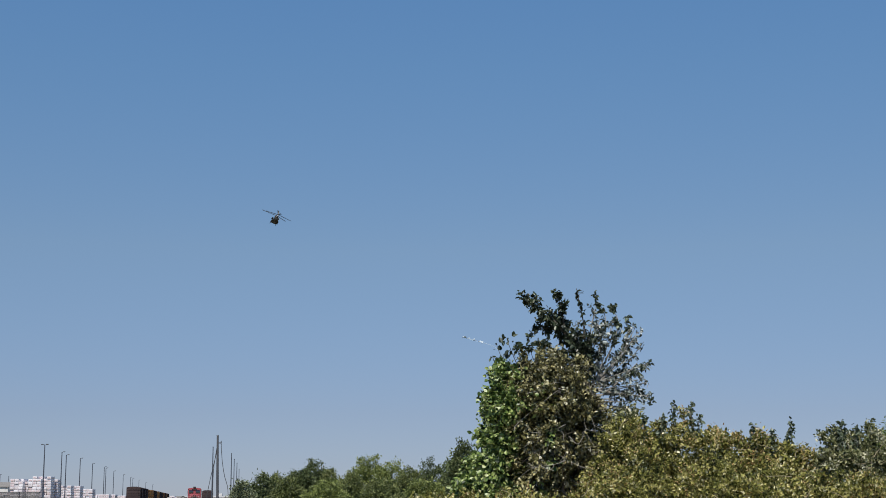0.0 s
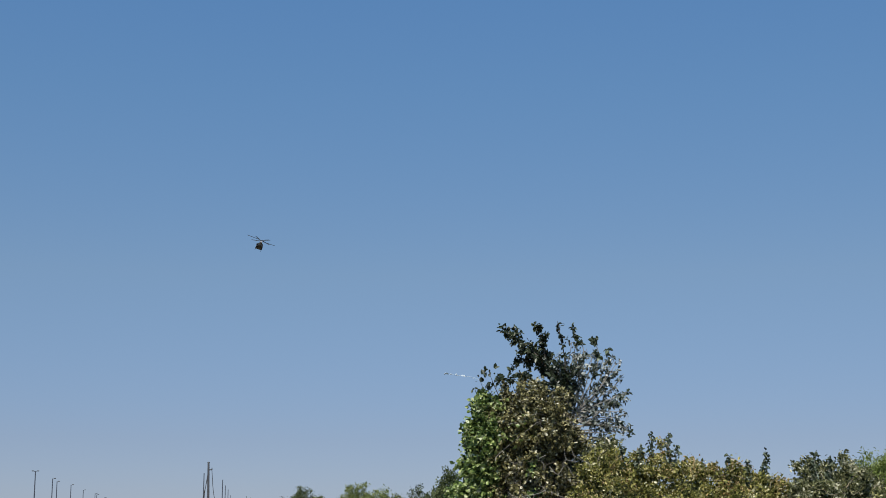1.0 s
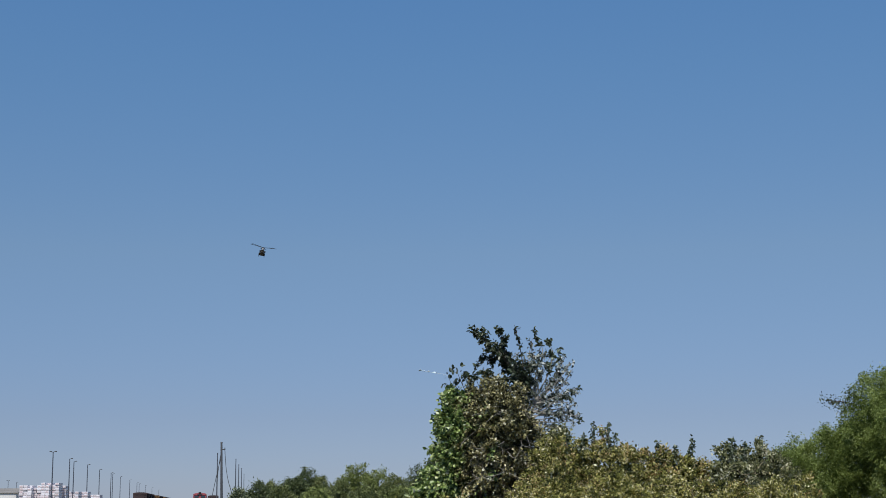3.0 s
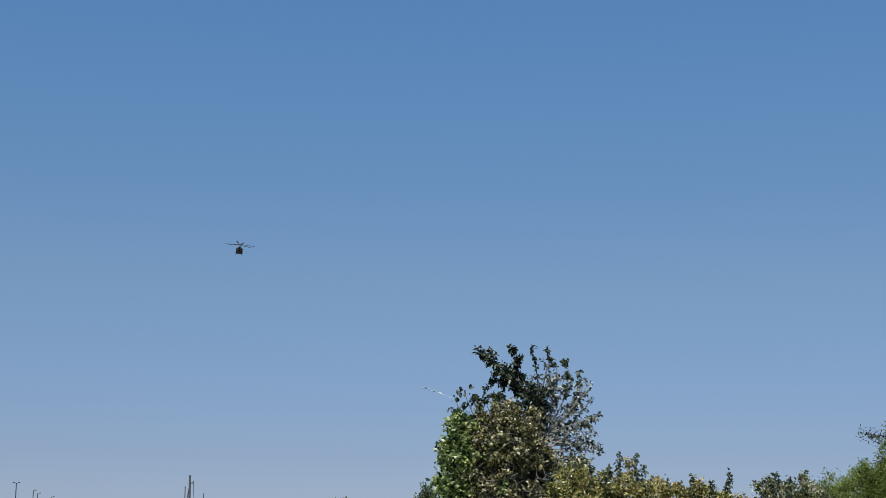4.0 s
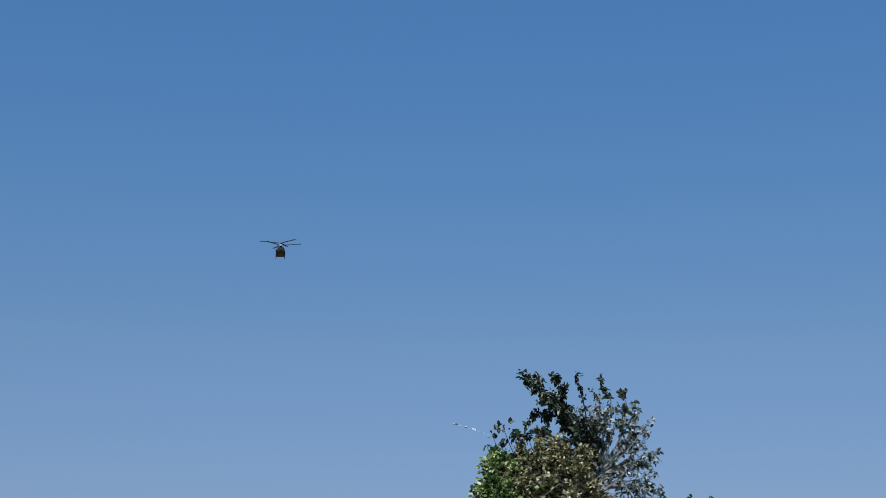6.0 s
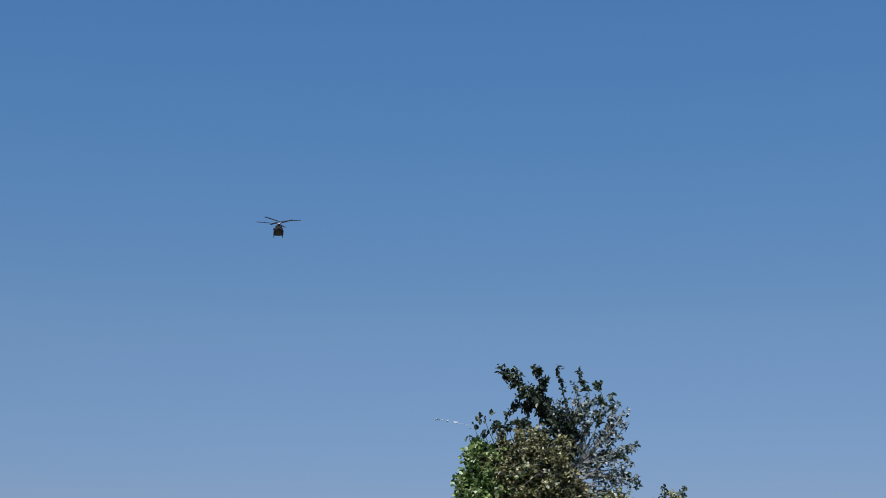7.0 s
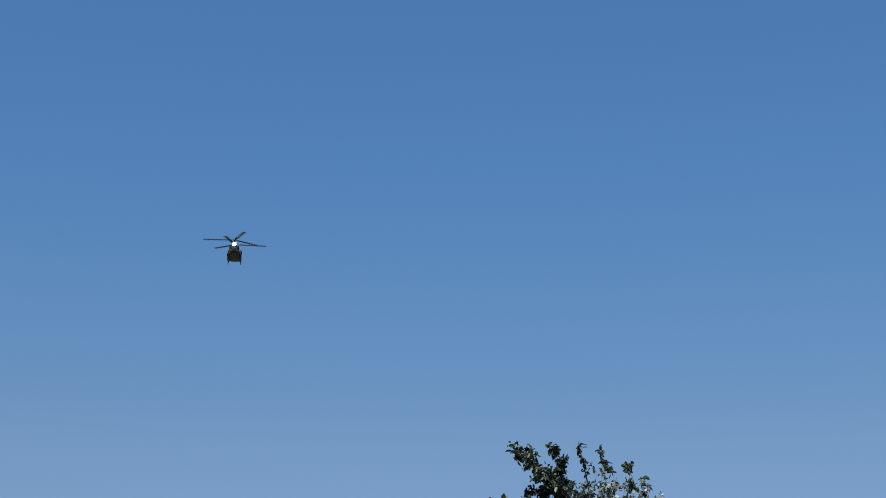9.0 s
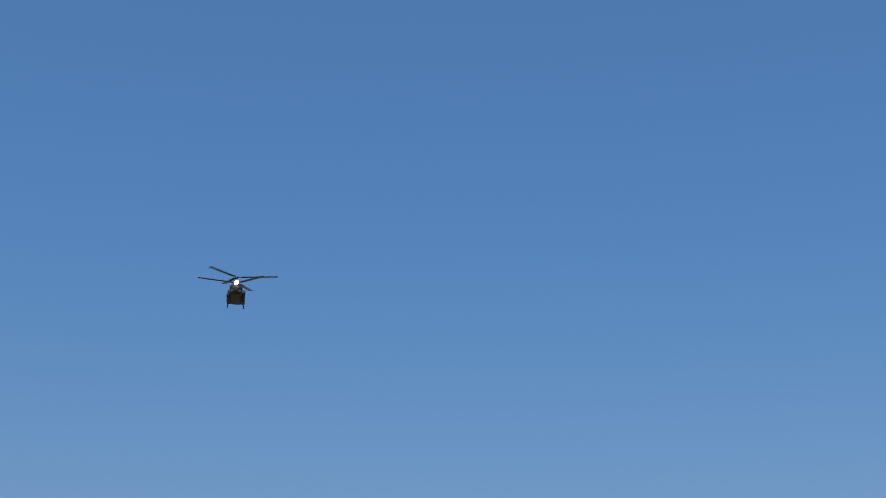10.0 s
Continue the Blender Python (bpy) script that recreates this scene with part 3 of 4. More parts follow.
def streamer():
    """A scrap of thin plastic on a thread, caught in the twigs."""
    top = thing("plastic_streamer", pose(*(Vector(at36(92, 268)) + Vector((0, 36, 0)))), "torn pale plastic streamer on a thread caught in twigs", "litter")
    line = bent([(0.25, 0.1, -0.25), (0, 0, 0), (-0.35, 0, 0.1), (-0.8, 0, 0.2)], 6)
    part("thread", tube(bmesh.new(), line, [0.004] * len(line), 4), M_FOIL, top)
    rng = np.random.default_rng(5)
    for x, z, s in ((-0.1, 0.02, 0.02), (-0.34, 0.1, 0.045), (-0.53, 0.15, 0.032), (-0.66, 0.18, 0.025), (-0.78, 0.2, 0.055)):
        bm = bmesh.new()
        bmesh.ops.create_icosphere(bm, subdivisions=1, radius=s)
        for v in bm.verts:
            v.co.z *= 0.45
            v.co += Vector(rng.normal(size=3) * s * 0.3)
        part("scrap", bm, M_FOIL, top, at=pose(x, 0, z, rng.uniform(-30, 30), rng.uniform(-30, 30), 0))
    return top


STREAMER = streamer()

# ---- hedge of yellowing shrubs: u, half width, top, in units of 12.7 mm from the eye ----
SPIKES = {0: ((352, 150), (384, 146)), 1: ((411, 172), (442, 174), (455, 150)), 2: ((535, 130),), 3: ((576, 124),), 4: ((618, 141), (610, 118)), 5: ((690, 136), (715, 128))}
for k, (u, half, v, nm) in enumerate([(335, 80, 142, 0), (428, 72, 132, 0), (505, 75, 124, 0), (572, 60, 100, 0), (625, 50, 98, 0),
                                          (700, 58, 122, 1), (772, 62, 118, 1)]):
    shrub("shrub", u * 0.0127, 33 + 0.5 * sin(k * 2.1), 1.65 + v * 0.0127, half * 0.0127 * 1.1,
          "yellow-olive shrub with tan seed clusters" if nm == 0 else "dull grey-green shrub with pale leaves",
          M_HEDGE if nm == 0 else M_GREY, 40 + k, 0.077, 240, 102, 7, 46 if nm == 0 else None, group="hedge shrubs", spread=0.085,
          spikes=[((w - u) * 0.0127, 1.65 + q * 0.0127) for w, q in SPIKES.get(k, ())], stalks=9)
for k, (u, half, v) in enumerate([(-50, 52, 10), (25, 60, 15), (105, 66, 2), (190, 70, 2), (275, 70, 32), (360, 74, 70), (455, 74, 68), (550, 74, 58),
                                  (645, 70, 52), (735, 70, 50), (820, 70, 56)]):
    shrub("shrub", u * 0.01115, 29 + 0.6 * sin(k * 1.7), 1.65 + v * 0.01115, half * 0.01115 * 1.15, "low golden-olive shrub heavy with dry seed heads",
          M_HEDGE, 60 + k, 0.072, 150, 105, 6, 26, group="hedge shrubs", spread=0.085, oval=False, stalks=5)

# ---- big green tree and its neighbours ----
def crown_tree(name, x, y, height, half, label, material, seed, leaf, count, per, spread, base=0.25, slim=0.4, lobes=5, group="", trunk=None, droop=0.3,
               shape=None, spray=None):
    """A tree with a forked trunk and a crown of lobes, each of many clumps of leaves."""
    rng = np.random.default_rng(seed)
    top = thing(name, pose(x, y, 0), label, "tree", group)
    tr = trunk or height * 0.028
    z0 = height * base
    line = bent([(0, 0, -0.15), (rng.normal() * 0.1 * half, 0, z0), (rng.normal() * 0.15 * half, 0, height * 0.6)], 6)
    part("trunk", tube(bmesh.new(), line, list(np.linspace(tr, tr * 0.35, len(line))), 10), M_BARK, top)
    pts = []
    if shape:
        total = sum(q[3] * q[5] for q in shape)
        for cx, cy, cz, rx, ry, rz in shape:
            p, cc = clumps(rng, (cx, cy, cz), (rx, ry, rz), int(count * rx * rz / total), per, spread, 0.6, 0.2, 0.2)
            pts.append(p)
            p, cc = clumps(rng, (cx, cy, cz), (rx * 0.8, ry * 0.8, rz * 0.8), int(0.15 * count * rx * rz / total), per, spread * 2.2, 0.2, 0.1, 0.2)
            pts.append(p)
            bl = bent([tuple(line[len(line) // 2]), (cx * 0.5, cy * 0.5, cz * 0.8), (cx, cy, cz)], 5)
            part("limb", tube(bmesh.new(), bl, list(np.linspace(tr * 0.5, tr * 0.12, len(bl)))), M_BARK, top)
    if spray:
        tip, root = Vector(spray[0]), Vector(spray[1])
        twig = part("twig", tube(bmesh.new(), [root, (root + tip) / 2 + Vector((0, 0, 0.1)), tip], [0.03, 0.018, 0.006], 6), M_BARK, top)
        t = rng.uniform(0.3, 1, (260, 1))
        leaf_object("twig_leaves", twig, rng, np.array(root) + t * np.array(tip - root) + rng.normal(size=(260, 3)) * 0.1, leaf * 1.1, M_SHOOT, 0.1, 0.4)
    for k in range(0 if shape else lobes):
        a = 2 * pi * (k + rng.uniform(-0.3, 0.3)) / max(lobes - 1, 1)
        far = 0 if k == 0 else 0.5 * half
        zc = height * (0.66 if k == 0 else rng.uniform(0.4, 0.58))
        c = np.array([cos(a) * far, sin(a) * far, zc])
        rr = (height - zc) * (1.0 if k == 0 else rng.uniform(0.6, 0.9))
        p, cc = clumps(rng, c, (half * 0.62, half * 0.62, min(rr, zc * 0.85)), count // lobes, per, spread, 0.6, 0.15, 0.2)
        pts.append(p)
        bl = bent([tuple(line[len(line) // 2]), tuple(c * np.array([0.5, 0.5, 0.8])), tuple(c)], 5)
        part("limb", tube(bmesh.new(), bl, list(np.linspace(tr * 0.5, tr * 0.12, len(bl)))), M_BARK, top)
    leaf_object("crown", top, rng, np.concatenate(pts), leaf, material, droop, slim, (0, 0, height * 0.45))
    return top


crown_tree("tree", 17.8, 40.0, 6.35, 4.2, "large spreading bright green tree with feathery foliage", M_GREEN, 90, 0.095, 2500, 96, 0.13, 0.2, 0.3, 8,
           shape=[(0, 0, 3.9, 4.1, 3.3, 2.35), (1.6, -0.6, 4.4, 2.4, 2.6, 1.95), (-2.3, -1.2, 3.85, 1.9, 1.6, 1.45), (-1.5, -1.8, 2.4, 2.3, 1.6, 1.5), (2.0, -1.6, 2.6, 2.4, 1.8, 1.7),
                  (-2.3, -0.6, 4.75, 1.7, 1.5, 1.2), (-0.6, -2.1, 3.6, 1.8, 1.3, 1.2)], spray=((-4.6, 0, 4.85), (-3.2, 0, 4.5)))
crown_tree("tree", 13.7, 40.4, 4.3, 1.95, "green tree with feathery foliage leaning against a larger one", M_GREEN, 91, 0.095, 700, 110, 0.12, 0.2, 0.3, 5,
           shape=[(0, 0, 2.4, 1.9, 1.7, 1.75), (0.8, -0.5, 3.2, 1.3, 1.2, 1.1), (-0.7, -0.4, 2.3, 1.3, 1.2, 1.2)])
crown_tree("tree", 12.2, 41.2, 3.45, 1.35, "low green tree with feathery foliage beside the hedge", M_GREEN, 92, 0.095, 380, 110, 0.12, 0.2, 0.3, 4)

# tree line towards the yard: side, top, half width (units of 1/2600 of the distance), distance, tone
FAR_TONES = [M_FAR,
             leafy("far_leaf_yellow", [(0.0, (0.07, 0.095, 0.03)), (0.5, (0.23, 0.27, 0.07)), (1.0, (0.43, 0.45, 0.16))], 0.5, 0.3, 0.4, 0.3),
             leafy("far_leaf_dark", [(0.0, (0.04, 0.055, 0.022)), (0.5, (0.1, 0.13, 0.045)), (1.0, (0.23, 0.26, 0.11))], 0.5, 0.25, 0.4, 0.3),
             leafy("far_leaf_pale", [(0.0, (0.07, 0.085, 0.045)), (0.5, (0.2, 0.23, 0.12)), (1.0, (0.45, 0.47, 0.3))], 0.5, 0.25, 0.4, 0.3)]
TONE_WORDS = ["dull-green", "yellow-green", "dark green", "pale grey-green"]
for k, (u, v, half, d, tone) in enumerate([(-352, 32, 24, 66, 3), (-318, 46, 27, 72, 2), (-292, 46, 26, 74, 0), (-252, 56, 26, 80, 2), (-226, 71, 24, 82, 2), (-196, 58, 24, 80, 0),
                                           (-160, 52, 26, 74, 0), (-128, 78, 36, 78, 1), (-88, 72, 32, 77, 1), (-56, 56, 30, 75, 0), (-22, 70, 34, 95, 2), (18, 72, 36, 98, 2),
                                           (36, 106, 24, 56, 2), (-272, 40, 30, 66, 0), (-200, 36, 40, 64, 1), (-110, 34, 44, 62, 0), (-30, 40, 40, 64, 1)]):
    crown_tree("tree", u * d / 2600, d, 1.65 + v * d / 2600, half * d / 2600 * 1.12, "rounded " + TONE_WORDS[tone] + " scrub tree in the distance", FAR_TONES[tone], 120 + k,
               0.112, 300, 52, 0.12, 0.15, 0.5, 4, "distant scrub trees")

# rough grass round the shrubs
rng = np.random.default_rng(7)
g = np.stack([rng.uniform(-18, 22, 30000), rng.uniform(-16, 31, 30000), np.zeros(30000)], 1)
leaf_object("grass", None, rng, g, 0.34, M_GRASS, -1.2, 0.07)
tagged(bpy.data.objects["grass"], "dry yellow-green rough grass on the ground", "grass")

# ---- rail yard ----
YARD_TURN = math.degrees(math.atan2(0.163, 1.0))    # tracks run away from the eye, slightly to one side


def track(x, y, length):
    top = thing("railway_track", pose(x, y, 0, 0, 0, YARD_TURN), "straight railway track on grey ballast", "track", "yard tracks")
    bm = box(bmesh.new(), -2.0, 2.0, 0, length, -0.1, 0.22)
    for v in bm.verts:
        if v.co.z > 0:
            v.co.x *= 0.72
    part("ballast", bm, M_BALLAST, top)
    for sx in (-0.75, 0.75):
        part("rail", box(bmesh.new(), sx - 0.035, sx + 0.035, 0, length, 0.30, 0.45, 0.01), M_RAIL, top)
    bm = bmesh.new()
    for k in range(int(length / 1.2)):
        box(bm, -1.25, 1.25, k * 1.2, k * 1.2 + 0.24, 0.2, 0.30)
    ties = part("sleepers", bm, M_SLEEPER, top)
    tagged(ties, kind="stuff")
    return top


def bogies(top, length):
    for y in (2.2, length - 2.2):
        bm = box(bmesh.new(), -1.1, 1.1, y - 1.3, y + 1.3, 0.62, 0.95, 0.05)
        bogie = part("bogie", bm, M_UNDER, top)
        for oy in (-0.9, 0.9):
            bm = bmesh.new()
            for sx in (-1, 1):
                rod(bm, (sx * 0.68, y + oy, 0.9), (sx * 0.82, y + oy, 0.9), 0.45, seg=20)
            rod(bm, (-0.7, y + oy, 0.9), (0.7, y + oy, 0.9), 0.08)
            part("wheelset", bm, M_UNDER, bogie)


def boxcar(m, mat, label):
    top = thing("boxcar", m, label, "freight car", "standing freight cars")
    L = 15.4
    part("body", box(bmesh.new(), -1.5, 1.5, 0, L, 1.15, 4.45, 0.04), mat, top)
    bm = bmesh.new()
    loft(bm, [(-0.05, 4.42, 1.56, 0.26), (L + 0.05, 4.42, 1.56, 0.26)], 2.4, 16)
    part("roof", bm, mat, top)
    for sx in (-1, 1):
        for k in range(11):
            y = 0.5 + k * (L - 1) / 10
            part("side_rib", box(bmesh.new(), sx * 1.5 - 0.05, sx * 1.5 + 0.05, y - 0.06, y + 0.06, 1.15, 4.35), mat, top)
        part("door", box(bmesh.new(), sx * 1.56 - 0.05, sx * 1.56 + 0.05, L / 2 - 1.6, L / 2 + 1.6, 1.2, 4.2, 0.02), mat, top)
    for z in (1.5, 2.1, 2.7, 3.3, 3.9):
        part("end_rib", box(bmesh.new(), -1.42, 1.42, -0.04, 0.0, z, z + 0.2, 0.02), mat, top)
    lad = bmesh.new()
    for z in np.arange(1.3, 4.2, 0.4):
        rod(lad, (0.95, -0.12, z), (1.42, -0.12, z), 0.02, seg=6)
    rod(lad, (0.95, -0.12, 1.2), (0.95, -0.12, 4.3), 0.02, seg=6)
    rod(lad, (1.42, -0.12, 1.2), (1.42, -0.12, 4.3), 0.02, seg=6)
    part("ladder", lad, M_UNDER, top)
    part("underframe", box(bmesh.new(), -0.9, 0.9, -0.3, L + 0.3, 0.85, 1.14, 0.03), M_UNDER, top)
    part("coupler", box(bmesh.new(), -0.14, 0.14, -0.75, -0.3, 0.8, 1.05, 0.04), M_UNDER, top)
    bogies(top, L)
    return top


def hopper(m, mat, label):
    top = thing("hopper_car", m, label, "freight car", "standing freight cars")
    L = 13.0
    bm = box(bmesh.new(), -1.5, 1.5, 0.6, L - 0.6, 1.6, 4.2, 0.06)
    for v in bm.verts:
        if v.co.z < 2:
            v.co.y = L / 2 + (v.co.y - L / 2) * 0.72
    part("body", bm, mat, top)
    part("top_rim", box(bmesh.new(), -1.58, 1.58, 0.5, L - 0.5, 4.2, 4.36, 0.03), mat, top)
    for sx in (-1, 1):
        for k in range(8):
            y = 1.6 + k * (L - 3.2) / 7
            part("side_rib", box(bmesh.new(), sx * 1.5 - 0.06, sx * 1.5 + 0.06, y - 0.06, y + 0.06, 1.7, 4.2), mat, top)
    part("underframe", box(bmesh.new(), -0.9, 0.9, -0.3, L + 0.3, 0.9, 1.2, 0.03), M_UNDER, top)
    for y in (0.25, L - 0.25):
        part("end_platform", box(bmesh.new(), -1.4, 1.4, y - 0.3, y + 0.3, 1.2, 1.32, 0.02), M_UNDER, top)
    bogies(top, L)
    return top


def locomotive(m):
    top = thing("locomotive", m, "red diesel locomotive standing in the yard", "locomotive")
    L = 17.0
    part("underframe", box(bmesh.new(), -1.5, 1.5, 0, L, 1.15, 1.45, 0.04), M_UNDER, top)
    part("nose", box(bmesh.new(), -1.0, 1.0, 1.2, 3.0, 1.45, 3.1, 0.16), M_LOCO, top)
    cab = part("cab", box(bmesh.new(), -1.5, 1.5, 3.0, 5.6, 1.45, 4.3, 0.12), M_LOCO, top)
    bm = loft(bmesh.new(), [(2.9, 4.3, 1.5, 0.28), (5.7, 4.3, 1.5, 0.28)], 2.2, 16)
    part("cab_roof", bm, M_LOCO, top)
    for x in (-0.75, 0.75):
        part("windscreen", box(bmesh.new(), x - 0.5, x + 0.5, 2.96, 3.06, 3.3, 3.95, 0.03), M_GLASS, cab)
        part("side_window", box(bmesh.new(), x * 2 - 0.05, x * 2 + 0.05, 3.7, 4.8, 3.2, 3.9, 0.02), M_GLASS, cab)
        part("headlight", rod(bmesh.new(), (x * 0.25, 1.14, 2.85), (x * 0.25, 1.24, 2.85), 0.12, seg=12), M_DKMETAL, top)
        bm = rod(bmesh.new(), (x * 1.9, 0.1, 1.45), (x * 1.9, 0.1, 2.5), 0.025, seg=6)
        rod(bm, (x * 1.9, 0.1, 2.5), (x * 0.5, 0.1, 2.5), 0.025, seg=6)
        part("handrail", bm, M_PALE, top)
    part("hood", box(bmesh.new(), -1.05, 1.05, 5.6, L - 0.8, 1.45, 4.1, 0.14), M_LOCO, top)
    part("exhaust", rod(bmesh.new(), (0, 9, 4.05), (0, 9, 4.55), 0.28, seg=12), M_UNDER, top)
    part("horn", box(bmesh.new(), -0.25, 0.25, 3.6, 4.0, 4.5, 4.8, 0.06), M_UNDER, top)
    part("number_board", box(bmesh.new(), -0.6, 0.6, 2.86, 2.96, 4.02, 4.3, 0.03), M_UNDER, top)
    part("headlight_box", box(bmesh.new(), -0.3, 0.3, 2.7, 3.2, 4.5, 4.82, 0.05), M_UNDER, top)
    part("grille", box(bmesh.new(), -0.7, 0.7, 1.12, 1.2, 1.7, 2.6, 0.03), M_UNDER, top)
    part("walkway", box(bmesh.new(), -1.5, 1.5, 0.2, 1.2, 1.45, 1.52, 0.02), M_PALE, top)
    part("pilot", box(bmesh.new(), -1.4, 1.4, -0.08, 0.14, 0.55, 1.4, 0.05), M_UNDER, top)
    part("coupler", box(bmesh.new(), -0.14, 0.14, -0.7, -0.05, 0.8, 1.05, 0.04), M_UNDER, top)
    part("fuel_tank", box(bmesh.new(), -1.2, 1.2, 6.8, 10.5, 0.55, 1.15, 0.12), M_UNDER, top)
    bogies(top, L)
    return top


def along(x, y, s):
    """A place s metres along the track that starts at x, y."""
    a = radians(YARD_TURN)
    return pose(x - sin(a) * s, y + cos(a) * s, 0, 0, 0, YARD_TURN)


track(-65.0, 310, 520)
track(-52.7, 315, 520)
s = 12.0
for k in range(19):
    if k in (3, 4, 5, 8, 9, 13, 16):
        hopper(along(-65.0, 310, s), M_HOPPER, "weathered orange hopper car on the track")
        s += 14.2
    else:
        boxcar(along(-65.0, 310, s), M_BOXCAR, "dark rust-brown boxcar on the track")
        s += 16.6
track(-49.2, 315, 520)
s = 118.0
for k in range(6):
    if k % 3 == 1:
        hopper(along(-49.2, 315, s), M_HOPPER, "weathered orange hopper car on the next track")
        s += 14.2
    else:
        boxcar(along(-49.2, 315, s), M_BOXCAR, "dark rust-brown boxcar on the next track")
        s += 16.6
locomotive(along(-52.7, 315, 20))
hopper(along(-52.7, 315, 38.4), M_HOPPER, "weathered orange hopper car behind the locomotive")
boxcar(along(-52.7, 315, 52.6), M_BOXCAR, "dark rust-brown boxcar behind the orange hopper")


def lamp_post(m, arms, height=12.0):
    top = thing("lamp_post", m, ("tall thin plain steel post" if arms == 0 else "tall thin steel yard lamp post") + (" with twin heads" if arms == 2 else ""), "lamp post", "yard lamp posts")
    part("base", box(bmesh.new(), -0.3, 0.3, -0.3, 0.3, -0.1, 0.5, 0.04), M_CONC, top)
    part("pole", rod(bmesh.new(), (0, 0, 0.5), (0, 0, height), 0.14, 0.085, 10), M_HAZY_STEEL, top)
    if not arms:
        part("cap", rod(bmesh.new(), (0, 0, height), (0, 0, height + 0.12), 0.15, 0.1, 10), M_HAZY_STEEL, top)
    for sx in ((), (1,), (-1, 1))[arms]:
        arm = part("arm", rod(bmesh.new(), (0, 0, height - 0.15), (sx * 0.32, 0, height + 0.02), 0.05, 0.04, 6), M_HAZY_STEEL, top)
        part("lamp_head", box(bmesh.new(), min(sx * 0.28, sx * 0.68), max(sx * 0.28, sx * 0.68), -0.14, 0.14, height - 0.04, height + 0.12, 0.03), M_DKMETAL, arm)
    return top


single = double = bare = None
for u, v, two in [(-705, 98, 1), (-674, 85, 0), (-666, 80, 0), (-641, 74, 0), (-619, 65, 0), (-598, 59, 0), (-595, 57, 0), (-581, 52, 0), (-564, 46, 0),
                  (-551, 41, 0), (-547, 39, 0), (-536, 36, 0), (-524, 32, 0), (-512, 28, 0), (-781, 46, 1), (-766, 43, 0), (-800, 52, 1), (-820, 58, 0),
                  (-841, 62, 0), (-848, 64, 0), (-868, 71, 1), (-407, 93, -1), (-374, 82, -1), (-369, 72, -1), (-364, 65, -1), (-360, 55, -1)]:
    d = 2600 * 10.4 / v
    m = pose(u * d / 2600 * 0.992, d, 0, 0, 0, 0)
    if two < 0:
        bare = copy_thing(bare, m) if bare else lamp_post(m, 0)
    elif two:
        double = copy_thing(double, m) if double else lamp_post(m, 2)
    else:
        single = copy_thing(single, m) if single else lamp_post(m, 1)


def utility_pole():
    top = thing("utility_pole", pose(-34.75, 228, 0), "stout weathered wooden utility pole with slack cables", "utility pole")
    part("pole", tube(bmesh.new(), [(0.25, 0, -0.2), (0.1, 0, 6), (0, 0, 11.5)], [0.22, 0.19, 0.15], 12), M_WOODPOLE, top)
    part("cap", rod(bmesh.new(), (0, 0, 11.5), (0, 0, 11.62), 0.19, 0.15, 12), M_DKMETAL, top)
    part("bracket", box(bmesh.new(), 0.1, 0.62, -0.06, 0.06, 10.35, 10.5, 0.02), M_DKMETAL, top)
    part("insulator", rod(bmesh.new(), (0.55, 0, 10.4), (0.55, 0, 10.75), 0.09, 0.05, 10), M_DKMETAL, top)
    for pts in ([(-0.1, 0, 9.0), (-0.45, 0, 7.4), (-1.0, 0, 4.8), (-1.45, 0, 2.2), (-1.55, 0, 0)],
                [(0.55, 0, 10.4), (0.8, 0, 7.6), (1.2, 0, 5.4), (1.75, 0, 3.4), (1.85, 0, 0)],
                [(-0.1, 0, 9.6), (-0.5, 0, 6.5), (-0.55, 0, 3.0), (-0.5, 0, 0)]):
        part("cable", tube(bmesh.new(), bent(pts, 6), [0.05] * (6 * (len(pts) - 1) + 1), 6), M_CABLE, top)
    return top


utility_pole()

def wrap_tints():
    m, nt, b, out = nodes_of("timber_wrap")
    oi, co, n = nt.nodes.new("ShaderNodeObjectInfo"), nt.nodes.new("ShaderNodeTexCoord"), nt.nodes.new("ShaderNodeTexNoise")
    n.inputs["Scale"].default_value, n.inputs["Detail"].default_value = 2.2, 5
    nt.links.new(co.outputs["Object"], n.inputs["Vector"])
    r = ramp(nt, [(0.0, (0.42, 0.38, 0.38)), (0.3, (0.6, 0.54, 0.55)), (0.6, (0.72, 0.68, 0.7)), (1.0, (0.82, 0.8, 0.82))])
    a = nt.nodes.new("ShaderNodeMath")
    a.operation = "MULTIPLY_ADD"
    a.inputs[1].default_value = 0.6
    nt.links.new(oi.outputs["Random"], a.inputs[0])
    h = nt.nodes.new("ShaderNodeMath")
    h.operation = "MULTIPLY"
    h.inputs[1].default_value = 0.45
    nt.links.new(n.outputs[0], h.inputs[0])
    nt.links.new(h.outputs[0], a.inputs[2])
    nt.links.new(a.outputs[0], r.inputs[0])
    nt.links.new(r.outputs[0], b.inputs["Base Color"])
    b.inputs["Roughness"].default_value = 0.45
    return m


M_WRAP = wrap_tints()
BUNDLE = {}


